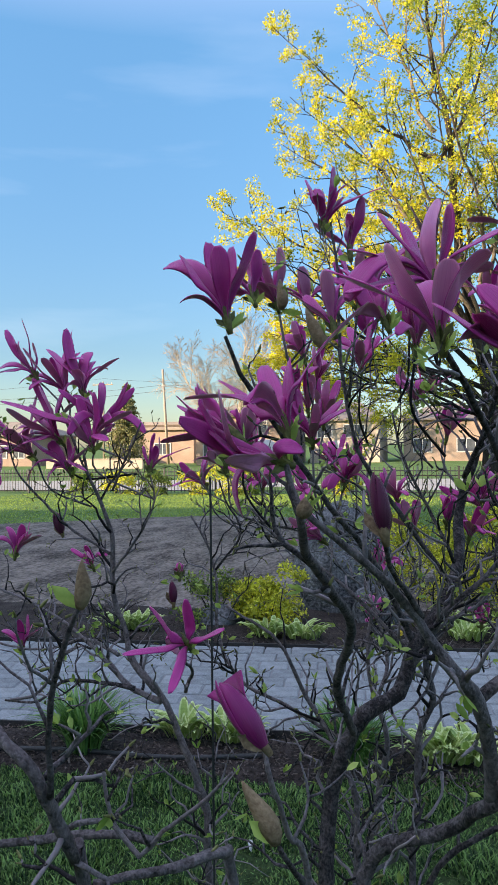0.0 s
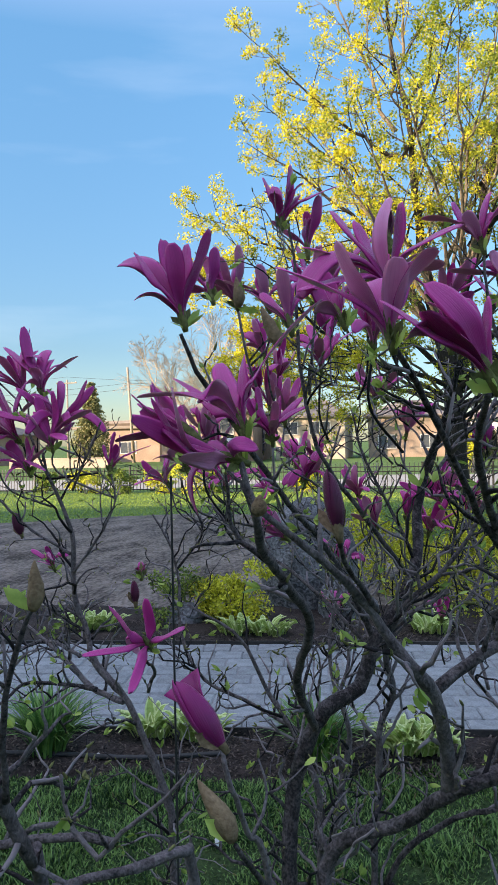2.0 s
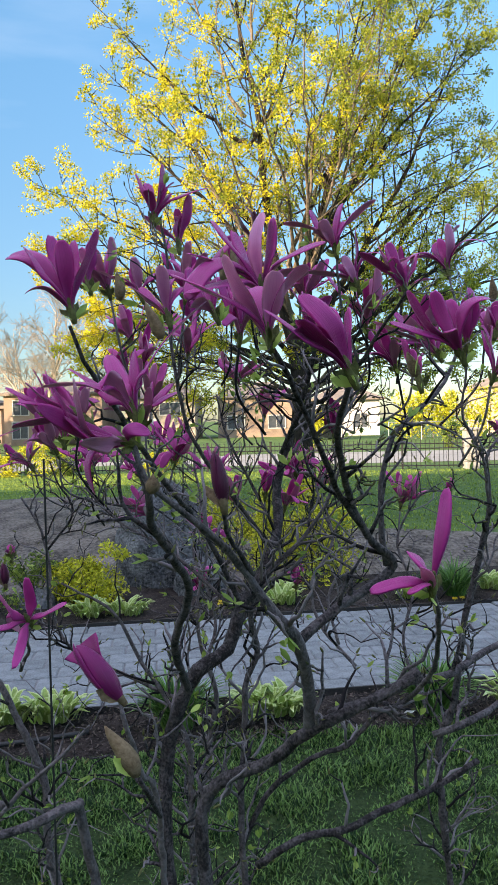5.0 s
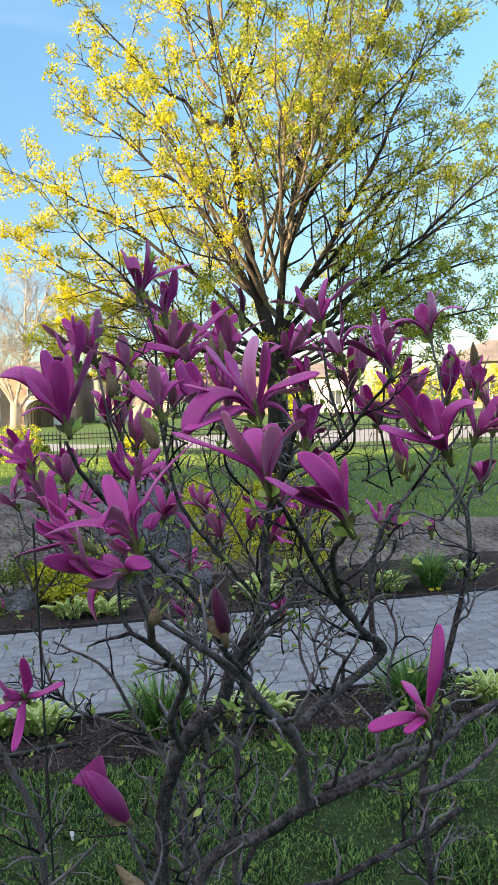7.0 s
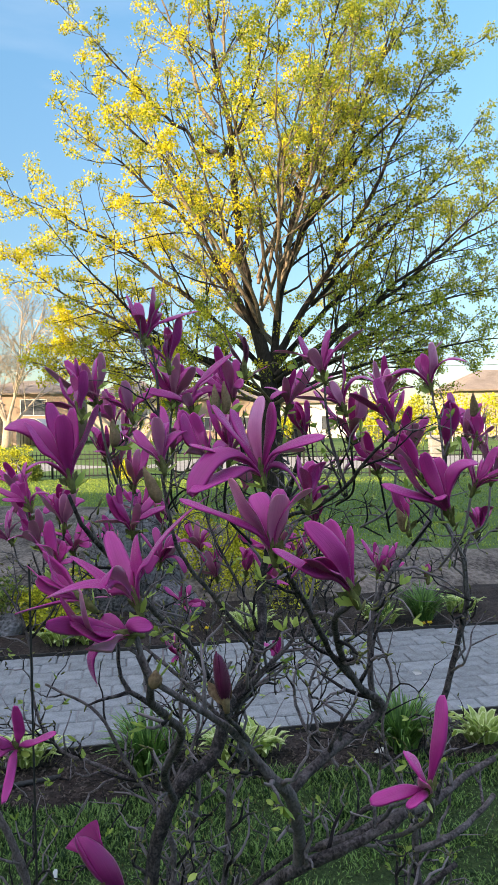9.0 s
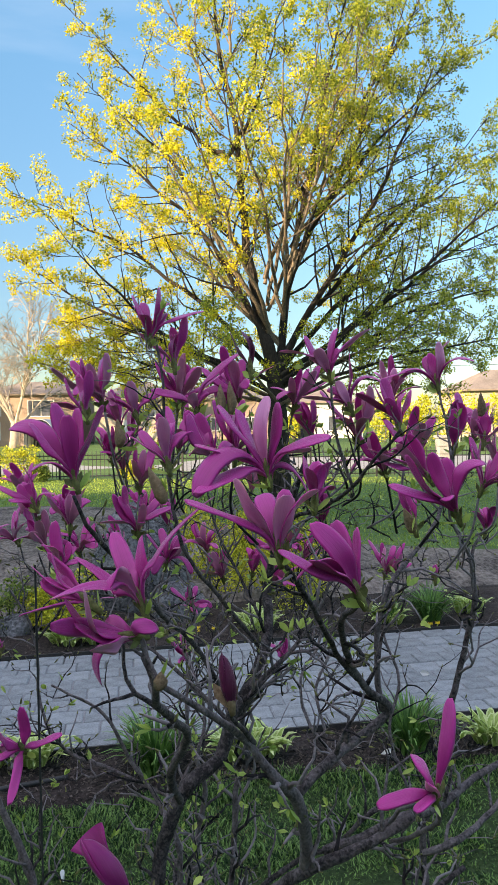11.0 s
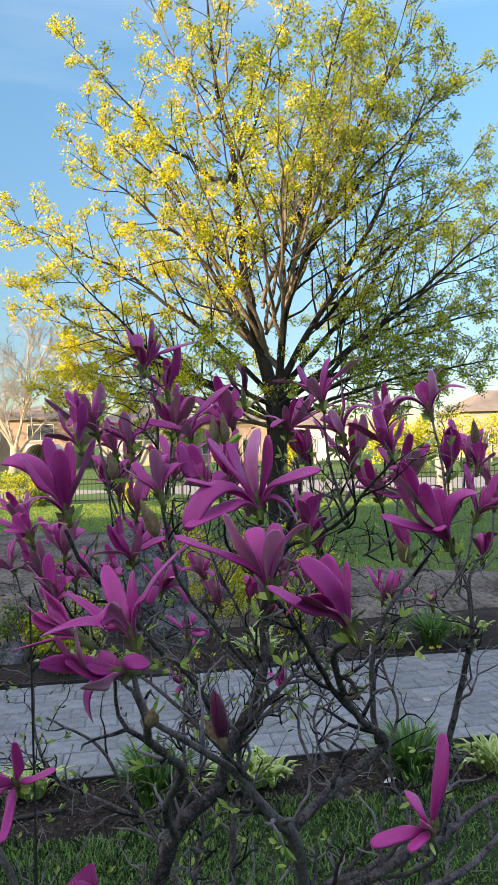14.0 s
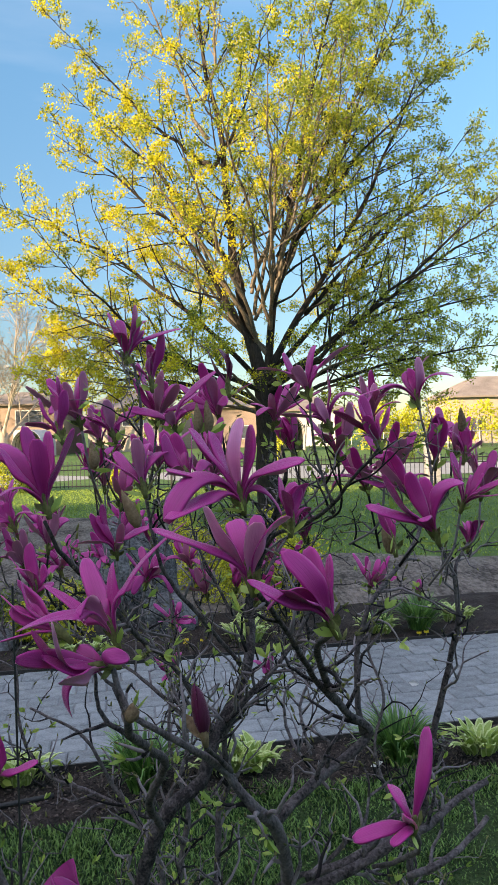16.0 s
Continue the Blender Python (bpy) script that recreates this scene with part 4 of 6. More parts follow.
def shoot(p, d, length, r, rng, depth=0):
    """A crooked twig: straight joints that bend at the nodes, short spurs, and a bud or young leaves at each end."""
    n = max(2, int(length / 0.030))
    rows = []
    p = np.array(p, float)
    d = unit(d)
    for i in range(n + 1):
        rr = r * (1 - 0.62 * i / n)
        rows.append((*p, rr * 1.12))
        if i == n:
            break
        q = p + d * length / n
        rows.append((*(p * 0.5 + q * 0.5 + rng.normal(size=3) * 0.0012), rr * 0.92))
        p = q
        if depth < 2 and rng.uniform() < (0.58 if depth == 0 else 0.34):
            side = unit(cross(d, rng.normal(size=3)))
            shoot(p, unit(d * 0.6 + side + np.array((0, 0, 0.35))), length * rng.uniform(0.22, 0.62), rr * 0.78, rng, depth + 1)
        d = unit(d + rng.normal(size=3) * 0.46 + np.array((0, 0, 0.08)))
    tube(twig_v, twig_f, rows, 6 if depth == 0 else 5)
    end = np.array(rows[-1][:3])
    if rng.uniform() < 0.18:
        for _ in range(rng.integers(2, 4)):
            small_leaf(leaf_v, leaf_f, end, d + rng.normal(size=3) * 0.40, rng.uniform(0.010, 0.023), rng.uniform(0.0023, 0.0046), rng)
    else:
        s = rng.uniform(0.35, 0.75)
        tube(bud_v, bud_f, [(*end, 0.0014), (*(end + d * 0.004 * s), 0.0026 * s), (*(end + d * 0.010 * s), 0.0022 * s), (*(end + d * 0.016 * s), 0.0004)], 6)


def branch(rows, twigs=0.0, label="", sides=10, step=0.016, lift=0.5, reach=0.13):
    """A crooked limb through its control rows, with knobbly skin, and twigs per metre along it."""
    line = smooth_line(rows, step)
    line[:, 3] *= np.where(line[:, 3] > 0.013, 0.48, 0.66)
    v, f = [], []
    wander = np.cumsum(trng.normal(size=(len(line), 3)) * 0.0009, axis=0)
    wander -= np.linspace(0, 1, len(line))[:, None] * wander[-1]
    line[:, :3] += wander
    tube(v, f, line, sides, 0.07, trng)
    ob = data_ob("branch", v, f, M["bark"], magnolia, True)
    if label:
        tagged(ob, label)
    if twigs:
        length = np.linalg.norm(np.diff(line[:, :3], axis=0), axis=1).sum()
        for _ in range(int(length * twigs * 1.75 + trng.uniform())):
            i = int(trng.integers(2, max(3, len(line) - 2)))
            d = unit(line[min(i + 1, len(line) - 1), :3] - line[i - 1, :3])
            side = unit(cross(d, trng.normal(size=3)))
            w = unit(d * 0.5 + side + np.array((0, -0.05, lift)))
            shoot(line[i, :3] + side * line[i, 3] * 0.4, w, trng.uniform(0.35, 1.25) * reach, min(0.0032, line[i, 3] * 0.65), trng)
    return ob


def petal(parent, axis, tip, width, mats, rng, cup=0.38, bow=0.55, roll_back=0.0, frill=1.0):
    """A petal from the flower's foot to its tip: a bowed blade with an inner and an outer skin."""
    axis, tip = unit(axis), np.asarray(tip, float)
    ln = np.linalg.norm(tip)
    away = 1 - max(-0.5, unit(tip) @ axis)                      # petals that lie far out rise first and then arch over
    ctrl = axis * ln * bow * (0.72 + 0.55 * away) + tip * (0.10 + 0.16 * away)
    side = cross(axis, tip)
    if np.linalg.norm(side) < 0.12 * ln:
        side = cross(axis, rng.normal(size=3))
    side = unit(side)
    nseg, qs = 14, (-1.0, -0.72, -0.36, 0.0, 0.36, 0.72, 1.0)
    tw = rng.uniform(-0.35, 0.35)
    lay = rng.choice((-1, 1)) * rng.uniform(0.05, 0.50)          # how far the blade turns its face out of the radial plane
    ruffle, phase = frill * rng.uniform(0.04, 0.18), rng.uniform(0, 6)
    sway = rng.uniform(-0.20, 0.20)                               # petals wander a little to one side
    roll_back *= 1.5 if rng.uniform() < 0.7 else -1.0
    verts, uvs, inner, outer = [], [], [], []
    for i in range(nseg + 1):
        s = 1 - (1 - i / nseg) ** 1.5
        p = 2 * s * (1 - s) * ctrl + s * s * tip
        tan = unit(2 * (1 - s) * ctrl + 2 * s * (tip - ctrl))
        inn = cross(side, tan)
        inn = unit(inn)
        if i == 0:
            ref = inn
        if inn @ ref < 0:
            inn = -inn
        ref = inn
        p = p + side * ln * sway * s * s * (1.35 - 0.75 * s) - inn * roll_back * ln * max(0, s - 0.55) ** 2 * 4.5
        ang = (lay + tw) * min(1.0, 1.8 * s)
        sd = unit(side * math.cos(ang) + inn * math.sin(ang))
        up = unit(cross(tan, sd))
        up = up if up @ inn > 0 else -up
        rise = min(1.0, max(0.0, s - 0.10) / 0.58)
        w = 0.97 * width * (0.30 + 0.70 * rise * rise * (3 - 2 * rise)) * math.sqrt(max(0.10, 1 - (max(0.0, s - 0.78) / 0.22) ** 3.0))
        row_i, row_o = [], []
        for q in qs:
            c = cup * (0.85 - 1.05 * s)
            pt = p + sd * w * q * (1 - 0.18 * c * q * q) + up * w * c * q * q + up * w * ruffle * math.sin(9 * s + phase + 2 * q) * abs(q)
            row_i.append(len(verts))
            verts.append(tuple(pt))
            uvs.append((0.5 + 0.5 * q, s))
        for j, q in enumerate(qs):
            if j in (0, 6) or i == nseg:
                row_o.append(row_i[j])
            else:
                row_o.append(len(verts))
                verts.append(tuple(np.array(verts[row_i[j]]) - up * (0.0013 if s > 0.1 else 0.002)))
                uvs.append((0.5 + 0.5 * q, s))
        inner.append(row_i)
        outer.append(row_o)
    faces, slots = [], []
    for i in range(nseg):
        for j in range(6):
            faces.append((inner[i][j], inner[i][j + 1], inner[i + 1][j + 1], inner[i + 1][j]))
            slots.append(0)
            quad = (outer[i][j + 1], outer[i][j], outer[i + 1][j], outer[i + 1][j + 1])
            if len(set(quad)) == 4 and set(quad) != set(faces[-1]):
                faces.append(quad)
                slots.append(1)
    ob = data_ob("petal", verts, faces, mats, parent, True, slots)
    layer = ob.data.uv_layers.new(name="UVMap")
    layer.data.foreach_set("uv", [c for lp in ob.data.loops for c in uvs[lp.vertex_index]])
    return ob


SKINS = {"open": ("petal_in", "petal_out"), "closed": ("petal_dark", "petal_dark"), "faded": ("petal_fade", "petal_out"), "young": ("petal_out", "petal_out")}


def flower(at, tips, width=1.45, skin="open", leaves=3, seed=0, label="", axis=None, cup=0.78, bow=0.55, back=0.20, extra=2):
    """A magnolia flower: foot with scales, petals to the given tips (centimetres from the foot), and young leaves under it."""
    rng = np.random.default_rng(seed + 1000)
    tips = [np.array(t, float) / 100 for t in tips]
    mean = sum((unit(t) for t in tips), np.zeros(3))
    ax = unit(axis) if axis is not None else unit(unit(mean) + np.array((0, 0, 0.35)))
    v, f = [], []
    tube(v, f, [(*(-ax * 0.012), 0.0030), (*(-ax * 0.004), 0.0042), (*(ax * 0.004), 0.0050), (*(ax * 0.016), 0.0040), (*(ax * 0.026), 0.0012)], 8, 0.05, rng)
    for k in range(3):
        a = unit(cross(ax, rng.normal(size=3)))
        small_leaf(v, f, -ax * 0.004, ax + a * 0.8, 0.020, 0.0042, rng)
    ob = data_ob("flower", v, f, M["sepal"], magnolia, True)
    ob.location = at
    tagged(ob, label or {"open": "open purple-pink magnolia flower", "closed": "closed dark purple magnolia bud", "faded": "fading pale pink magnolia flower",
                         "young": "half-open purple magnolia flower"}[skin])
    mats = [M[m] for m in SKINS[skin]]
    if len(tips) > 3 and skin != "closed":
        for k in range(extra):
            i, j = rng.choice(len(tips), 2, replace=False)
            t = tips[i] * rng.uniform(0.35, 0.65) + tips[j] * rng.uniform(0.35, 0.65) + ax * 0.02 + np.array((0, rng.uniform(0.0, 0.035), 0))
            tips.append(unit(t) * np.linalg.norm(tips[i]) * rng.uniform(0.8, 1.0))
    for t in tips:
        ln = np.linalg.norm(t)
        w = 0.75 * width / 100 * (0.75 + 0.25 * min(1.2, ln / 0.09)) * rng.uniform(0.88, 1.14)
        petal(ob, ax, t, w, mats, rng, cup * rng.uniform(0.8, 1.25), bow * rng.uniform(0.75, 1.25), back * rng.uniform(0.5, 1.5), 2.6 if skin == "faded" else 1.0)
    if leaves:
        v, f = [], []
        for k in range(leaves):
            a = unit(cross(ax, rng.normal(size=3)))
            small_leaf(v, f, -ax * 0.008, ax * 0.7 + a, rng.uniform(0.015, 0.031), rng.uniform(0.0030, 0.0058), rng)
        data_ob("leaves", v, f, M["leaf"], ob, True)
    return ob


def closed_bud(at, tip, radius, seed, label, spread=0.0, skin="petal_dark"):
    """A closed bud: three petals wrapped round each other, the outer one loosening at the tip."""
    rng = np.random.default_rng(seed + 3000)
    ax = np.array(tip, float) / 100
    ln = np.linalg.norm(ax)
    d = ax / ln
    u = unit(cross(d, (0.2, 1.0, 0.1)))
    w = cross(d, u)
    v, f = [], []
    tube(v, f, [(*(-d * 0.010), 0.0028), (*(d * 0.002), 0.0050), (*(d * 0.012), radius * 0.75), (*(d * 0.020), radius * 0.5)], 9, 0.05, rng)
    for k in range(2):
        small_leaf(v, f, -d * 0.004, d + unit(cross(d, rng.normal(size=3))) * 0.5, 0.030, 0.007, rng)
    ob = data_ob("flower", v, f, M["fuzz"], magnolia, True)
    ob.location = at
    tagged(ob, label)
    for k in range(3):
        verts, uvs, faces = [], [], []
        n, m = 12, 8
        length = ln * (1.0 - 0.05 * k)
        for i in range(n + 1):
            s = i / n
            prof = (0.40 + 0.60 * math.sin(min(1.0, s / 0.42) * math.pi / 2)) * math.sqrt(max(0.012, 1 - (max(0.0, s - 0.40) / 0.60) ** 1.9))
            for layer in range(2):
                for j in range(m + 1):
                    q = j / m * 2 - 1
                    phi = k * 2.094 + q * 1.30 * (1 - 0.25 * s) + 0.9 * s
                    r = radius * prof * (0.94 + 0.05 * k + 0.10 * (q > 0) * q) - layer * 0.0012
                    r += spread * radius * max(0.0, s - 0.55) ** 2 * 4 * (k == 2)
                    p = d * length * s + (u * math.cos(phi) + w * math.sin(phi)) * max(0.0004, r)
                    verts.append(tuple(p))
                    uvs.append((0.5 + 0.5 * q, s))
        row = 2 * (m + 1)
        for i in range(n):
            a, b = i * row, (i + 1) * row
            for j in range(m):
                faces.append((a + j, a + j + 1, b + j + 1, b + j))
                faces.append((a + m + 1 + j + 1, a + m + 1 + j, b + m + 1 + j, b + m + 1 + j + 1))
            faces.append((a + m + 1, a, b, b + m + 1))
            faces.append((a + m, a + 2 * m + 1, b + 2 * m + 1, b + m))
        pt = data_ob("petal", verts, faces, [M[skin]], ob, True)
        layer = pt.data.uv_layers.new(name="UVMap")
        layer.data.foreach_set("uv", [c for lp in pt.data.loops for c in uvs[lp.vertex_index]])
    return ob


def wild_flower(at, way, size, count, opening, seed, skin="open", width=1.3):
    """A flower whose petals spread evenly round its axis by a given opening."""
    rng = np.random.default_rng(seed + 5000)
    ax = unit(way)
    u = unit(cross(ax, (0.3, 0.8, 0.2)))
    w = cross(ax, u)
    tips = []
    for k in range(count + 1):
        a = k * 2 * math.pi * 0.382 + rng.uniform(-0.4, 0.4)
        th = opening * rng.uniform(0.45, 1.25)
        tips.append((ax * math.cos(th) + (u * math.cos(a) + w * math.sin(a)) * math.sin(th)) * 100 * size * rng.uniform(0.8, 1.12))
    p = np.array(at) - ax * 0.010
    q = p - ax * 0.05 + np.array((0, 0, -0.03))
    r = q + np.array((-0.10 * (p[0] + 0.05), 0.08, -0.06)) + rng.normal(size=3) * 0.03
    tube(twig_v, twig_f, smooth_line([(*r, 0.0026), (*q, 0.0022), (*p, 0.0022)], 0.015), 6, 0.08, rng)
    for k in range(3):
        shoot(q + (r - q) * rng.uniform(0.1, 1.0), rng.normal(size=3) + np.array((0, 0, 0.8)), rng.uniform(0.03, 0.09), 0.002, rng, 1)
    return flower(at, tips, width, skin, 2, seed, axis=ax)


# stems and limbs from the clump's foot upwards
branch([(-0.16, 1.6, -0.05, 0.034), (-0.17, 1.63, 0.35, 0.028)] + [(-0.186, 1.66, 0.779, 0.026), (-0.155, 1.66, 0.919, 0.026), (-0.122, 1.66, 0.98, 0.026), (-0.072, 1.68, 1.012, 0.025), (-0.043, 1.7, 1.09, 0.023), (-0.001, 1.75, 1.142, 0.023), (0.025, 1.8, 1.212, 0.02), (0.026, 1.85, 1.277, 0.017), (0.044, 1.86, 1.354, 0.012), (0.07, 1.85, 1.434, 0.009), (0.094, 1.8, 1.526, 0.006), (0.088, 1.78, 1.591, 0.004)], 14, lift=0.5, reach=0.15)
branch([(-0.02, 1.7, -0.05, 0.014)] + [(-0.058, 1.75, 0.619, 0.009), (-0.051, 1.75, 0.786, 0.009), (-0.044, 1.75, 0.915, 0.0085), (-0.021, 1.74, 0.984, 0.008), (-0.034, 1.72, 1.063, 0.0075), (-0.002, 1.7, 1.135, 0.007), (0.055, 1.7, 1.191, 0.006), (0.103, 1.7, 1.256, 0.005), (0.132, 1.7, 1.33, 0.004)], 17.5, lift=0.5, reach=0.15)
branch([(-0.06, 1.86, -0.05, 0.014)] + [(-0.15, 1.9, 0.518, 0.01), (-0.132, 1.9, 0.73, 0.0095), (-0.114, 1.9, 0.843, 0.008), (-0.142, 1.9, 0.954, 0.006), (-0.149, 1.92, 1.038, 0.005), (-0.129, 1.95, 1.146, 0.004), (-0.138, 1.95, 1.261, 0.003)], 20, lift=0.5, reach=0.16)
branch([(-0.11, 1.5, -0.05, 0.022), (-0.11, 1.48, 0.4, 0.018)] + [(-0.111, 1.47, 0.795, 0.02), (-0.103, 1.47, 0.862, 0.02), (-0.073, 1.46, 0.903, 0.019), (-0.004, 1.44, 0.937, 0.018), (0.046, 1.4, 0.991, 0.017), (0.099, 1.38, 1.026, 0.015), (0.152, 1.38, 1.052, 0.014), (0.193, 1.38, 1.077, 0.012)], 5, lift=0.7, reach=0.12)
branch([(0.047, 1.4, 0.994, 0.013), (0.043, 1.36, 1.07, 0.0125), (0.032, 1.31, 1.14, 0.012), (0.002, 1.27, 1.192, 0.0095), (-0.017, 1.26, 1.221, 0.007), (-0.036, 1.24, 1.251, 0.0065), (-0.06, 1.2, 1.286, 0.006), (-0.094, 1.17, 1.324, 0.005), (-0.118, 1.15, 1.348, 0.0045)], 8.75, lift=0.6, reach=0.09)
branch([(0.028, 1.33, 1.13, 0.011), (0.069, 1.35, 1.16, 0.01), (0.117, 1.37, 1.186, 0.0095), (0.153, 1.385, 1.208, 0.009), (0.155, 1.38, 1.227, 0.0085), (0.128, 1.36, 1.252, 0.0075), (0.094, 1.3, 1.314, 0.0065), (0.067, 1.2, 1.386, 0.0055), (0.069, 1.09, 1.439, 0.004)], 11, lift=0.6, reach=0.10)
branch([(0.111, 1.33, 1.283, 0.0055), (0.076, 1.28, 1.332, 0.005), (0.042, 1.2, 1.405, 0.0045), (0.019, 1.14, 1.45, 0.004), (0, 1.1, 1.481, 0.0035)], 7.5, lift=0.6, reach=0.08)
branch([(-0.143, 1.66, 0.949, 0.0095), (-0.141, 1.5, 1.076, 0.0095), (-0.108, 1.4, 1.182, 0.009), (-0.115, 1.3, 1.251, 0.008), (-0.13, 1.22, 1.304, 0.007), (-0.126, 1.17, 1.341, 0.0055), (-0.137, 1.17, 1.37, 0.004)], 7.5, lift=0.6, reach=0.10)
branch([(-0.05, 1.7, 1.087, 0.008), (-0.105, 1.62, 1.237, 0.0065), (-0.146, 1.5, 1.323, 0.006), (-0.18, 1.42, 1.397, 0.0055), (-0.202, 1.35, 1.451, 0.005), (-0.217, 1.3, 1.489, 0.004), (-0.226, 1.27, 1.525, 0.003)], 12.5, lift=0.6, reach=0.06)
branch([(-0.001, 1.8, 1.173, 0.006), (-0.065, 1.72, 1.284, 0.006), (-0.123, 1.65, 1.383, 0.005), (-0.144, 1.62, 1.482, 0.0045), (-0.155, 1.62, 1.598, 0.004), (-0.157, 1.62, 1.679, 0.0032), (-0.165, 1.62, 1.748, 0.0028)], 12.5, lift=0.6, reach=0.12)
branch([(0.153, 1.385, 1.217, 0.0065), (0.144, 1.38, 1.273, 0.006), (0.141, 1.38, 1.319, 0.0055), (0.159, 1.38, 1.385, 0.005), (0.199, 1.42, 1.419, 0.005), (0.251, 1.48, 1.46, 0.0045), (0.291, 1.55, 1.51, 0.004), (0.316, 1.62, 1.569, 0.0032), (0.326, 1.7, 1.658, 0.0028)], 10, lift=0.6, reach=0.11)
branch([(0.031, 1.84, 1.347, 0.007), (0.062, 1.75, 1.426, 0.006), (0.103, 1.7, 1.444, 0.0055), (0.152, 1.6, 1.499, 0.005), (0.175, 1.55, 1.54, 0.004), (0.2, 1.5, 1.578, 0.0035), (0.208, 1.49, 1.595, 0.003)], 11.25, lift=0.6, reach=0.12)
branch([(0.152, 1.6, 1.499, 0.004), (0.131, 1.6, 1.563, 0.004), (0.118, 1.59, 1.638, 0.003), (0.119, 1.59, 1.674, 0.0026)], 10, lift=0.6, reach=0.09)
branch([(0.42, 1.97, -0.05, 0.018)] + [(0.364, 1.96, 0.638, 0.0115), (0.391, 1.95, 0.796, 0.011), (0.409, 1.92, 0.983, 0.01), (0.443, 1.91, 1.137, 0.009), (0.459, 1.9, 1.229, 0.008), (0.453, 1.9, 1.324, 0.0055), (0.497, 1.95, 1.368, 0.0035)], 15, lift=0.5, reach=0.14)
branch([(0.459, 1.9, 1.229, 0.006), (0.437, 1.88, 1.328, 0.005), (0.393, 1.86, 1.402, 0.004), (0.395, 1.84, 1.483, 0.0035), (0.39, 1.82, 1.542, 0.003)], 12.5, lift=0.5, reach=0.12)
branch([(-0.16, 1.75, -0.05, 0.016)] + [(-0.158, 1.8, 0.68, 0.009), (-0.161, 1.8, 0.781, 0.0085), (-0.205, 1.82, 0.871, 0.0075), (-0.254, 1.82, 0.943, 0.006), (-0.286, 1.8, 1.03, 0.005), (-0.329, 1.8, 1.072, 0.004), (-0.398, 1.8, 1.107, 0.003)], 15, lift=0.5, reach=0.14)
branch([(-0.19, 1.82, 0.838, 0.007), (-0.133, 1.84, 0.929, 0.006), (-0.109, 1.9, 1.007, 0.005), (-0.153, 1.95, 1.135, 0.0045), (-0.141, 2, 1.232, 0.004), (-0.16, 2.05, 1.337, 0.0035), (-0.132, 2.05, 1.439, 0.003)], 20, lift=0.5, reach=0.15)
branch([(-0.12, 1.16, 1.346, 0.005), (-0.133, 1.17, 1.369, 0.0045), (-0.138, 1.17, 1.391, 0.004)], 6.25, lift=0.6, reach=0.07)
branch([(-0.023, 1.26, 1.235, 0.005), (-0.045, 1.2, 1.287, 0.0035), (-0.049, 1.14, 1.329, 0.003)], 0, lift=0.6, reach=0.07)
branch([(0.076, 1.42, 1.004, 0.009), (0.147, 1.42, 1.031, 0.009), (0.189, 1.43, 1.047, 0.009), (0.242, 1.45, 1.043, 0.0085), (0.317, 1.5, 1.061, 0.0075), (0.369, 1.52, 1.076, 0.007)], 7.5, lift=0.7, reach=0.12)
branch([(0.25, 1.55, 0.913, 0.008), (0.305, 1.55, 0.932, 0.008), (0.368, 1.6, 0.94, 0.007), (0.406, 1.62, 0.963, 0.0065)], 7.5, lift=0.7, reach=0.12)
branch([(0.173, 1.43, 1.01, 0.005), (0.19, 1.3, 1.1, 0.0045), (0.164, 1.16, 1.2, 0.0035), (0.145, 1.1, 1.252, 0.003)], 2.5, lift=0.7, reach=0.06)
branch([(0.158, 1.75, 0.954, 0.005), (0.101, 1.8, 1.021, 0.005), (0.091, 1.85, 1.092, 0.004), (0.139, 1.9, 1.167, 0.004), (0.123, 1.95, 1.274, 0.0035), (0.18, 2, 1.387, 0.003)], 20, lift=0.5, reach=0.15)
branch([(0.323, 1.9, 0.801, 0.005), (0.281, 1.92, 0.938, 0.005), (0.308, 1.95, 1.048, 0.0045), (0.289, 2, 1.145, 0.004), (0.346, 2.02, 1.24, 0.0035), (0.407, 2.02, 1.245, 0.003)], 17.5, lift=0.5, reach=0.15)
branch([(-0.43, 1.86, -0.05, 0.024), (-0.42, 1.87, 0.35, 0.019)] + [(-0.462, 1.88, 0.526, 0.016), (-0.469, 1.88, 0.67, 0.0155), (-0.516, 1.88, 0.79, 0.0145), (-0.557, 1.88, 0.88, 0.0135), (-0.599, 1.88, 0.922, 0.012), (-0.636, 1.88, 0.966, 0.01), (-0.659, 1.9, 1.022, 0.009), (-0.685, 1.9, 1.098, 0.0085), (-0.682, 1.9, 1.206, 0.0075), (-0.705, 1.9, 1.277, 0.0065), (-0.734, 1.9, 1.337, 0.005), (-0.747, 1.9, 1.398, 0.004)], 17.5, lift=0.5, reach=0.15)
branch([(-0.565, 1.88, 0.885, 0.01), (-0.647, 1.9, 0.904, 0.009), (-0.706, 1.92, 0.949, 0.007), (-0.804, 1.95, 1.004, 0.006), (-0.904, 1.95, 1.054, 0.005), (-1.023, 1.95, 1.098, 0.004), (-1.083, 1.95, 1.188, 0.003)], 17.5, lift=0.5, reach=0.15)
branch([(-0.622, 1.88, 0.907, 0.008), (-0.708, 1.86, 0.922, 0.0055), (-0.766, 1.84, 0.92, 0.005), (-0.796, 1.8, 0.894, 0.004), (-0.875, 1.8, 0.889, 0.003)], 15, lift=0.5, reach=0.12)
branch([(-0.667, 1.9, 0.968, 0.0065), (-0.776, 1.95, 0.981, 0.005), (-0.874, 1.97, 0.943, 0.004), (-0.978, 1.97, 0.946, 0.004), (-1.07, 1.97, 0.972, 0.003)], 15, lift=0.5, reach=0.14)
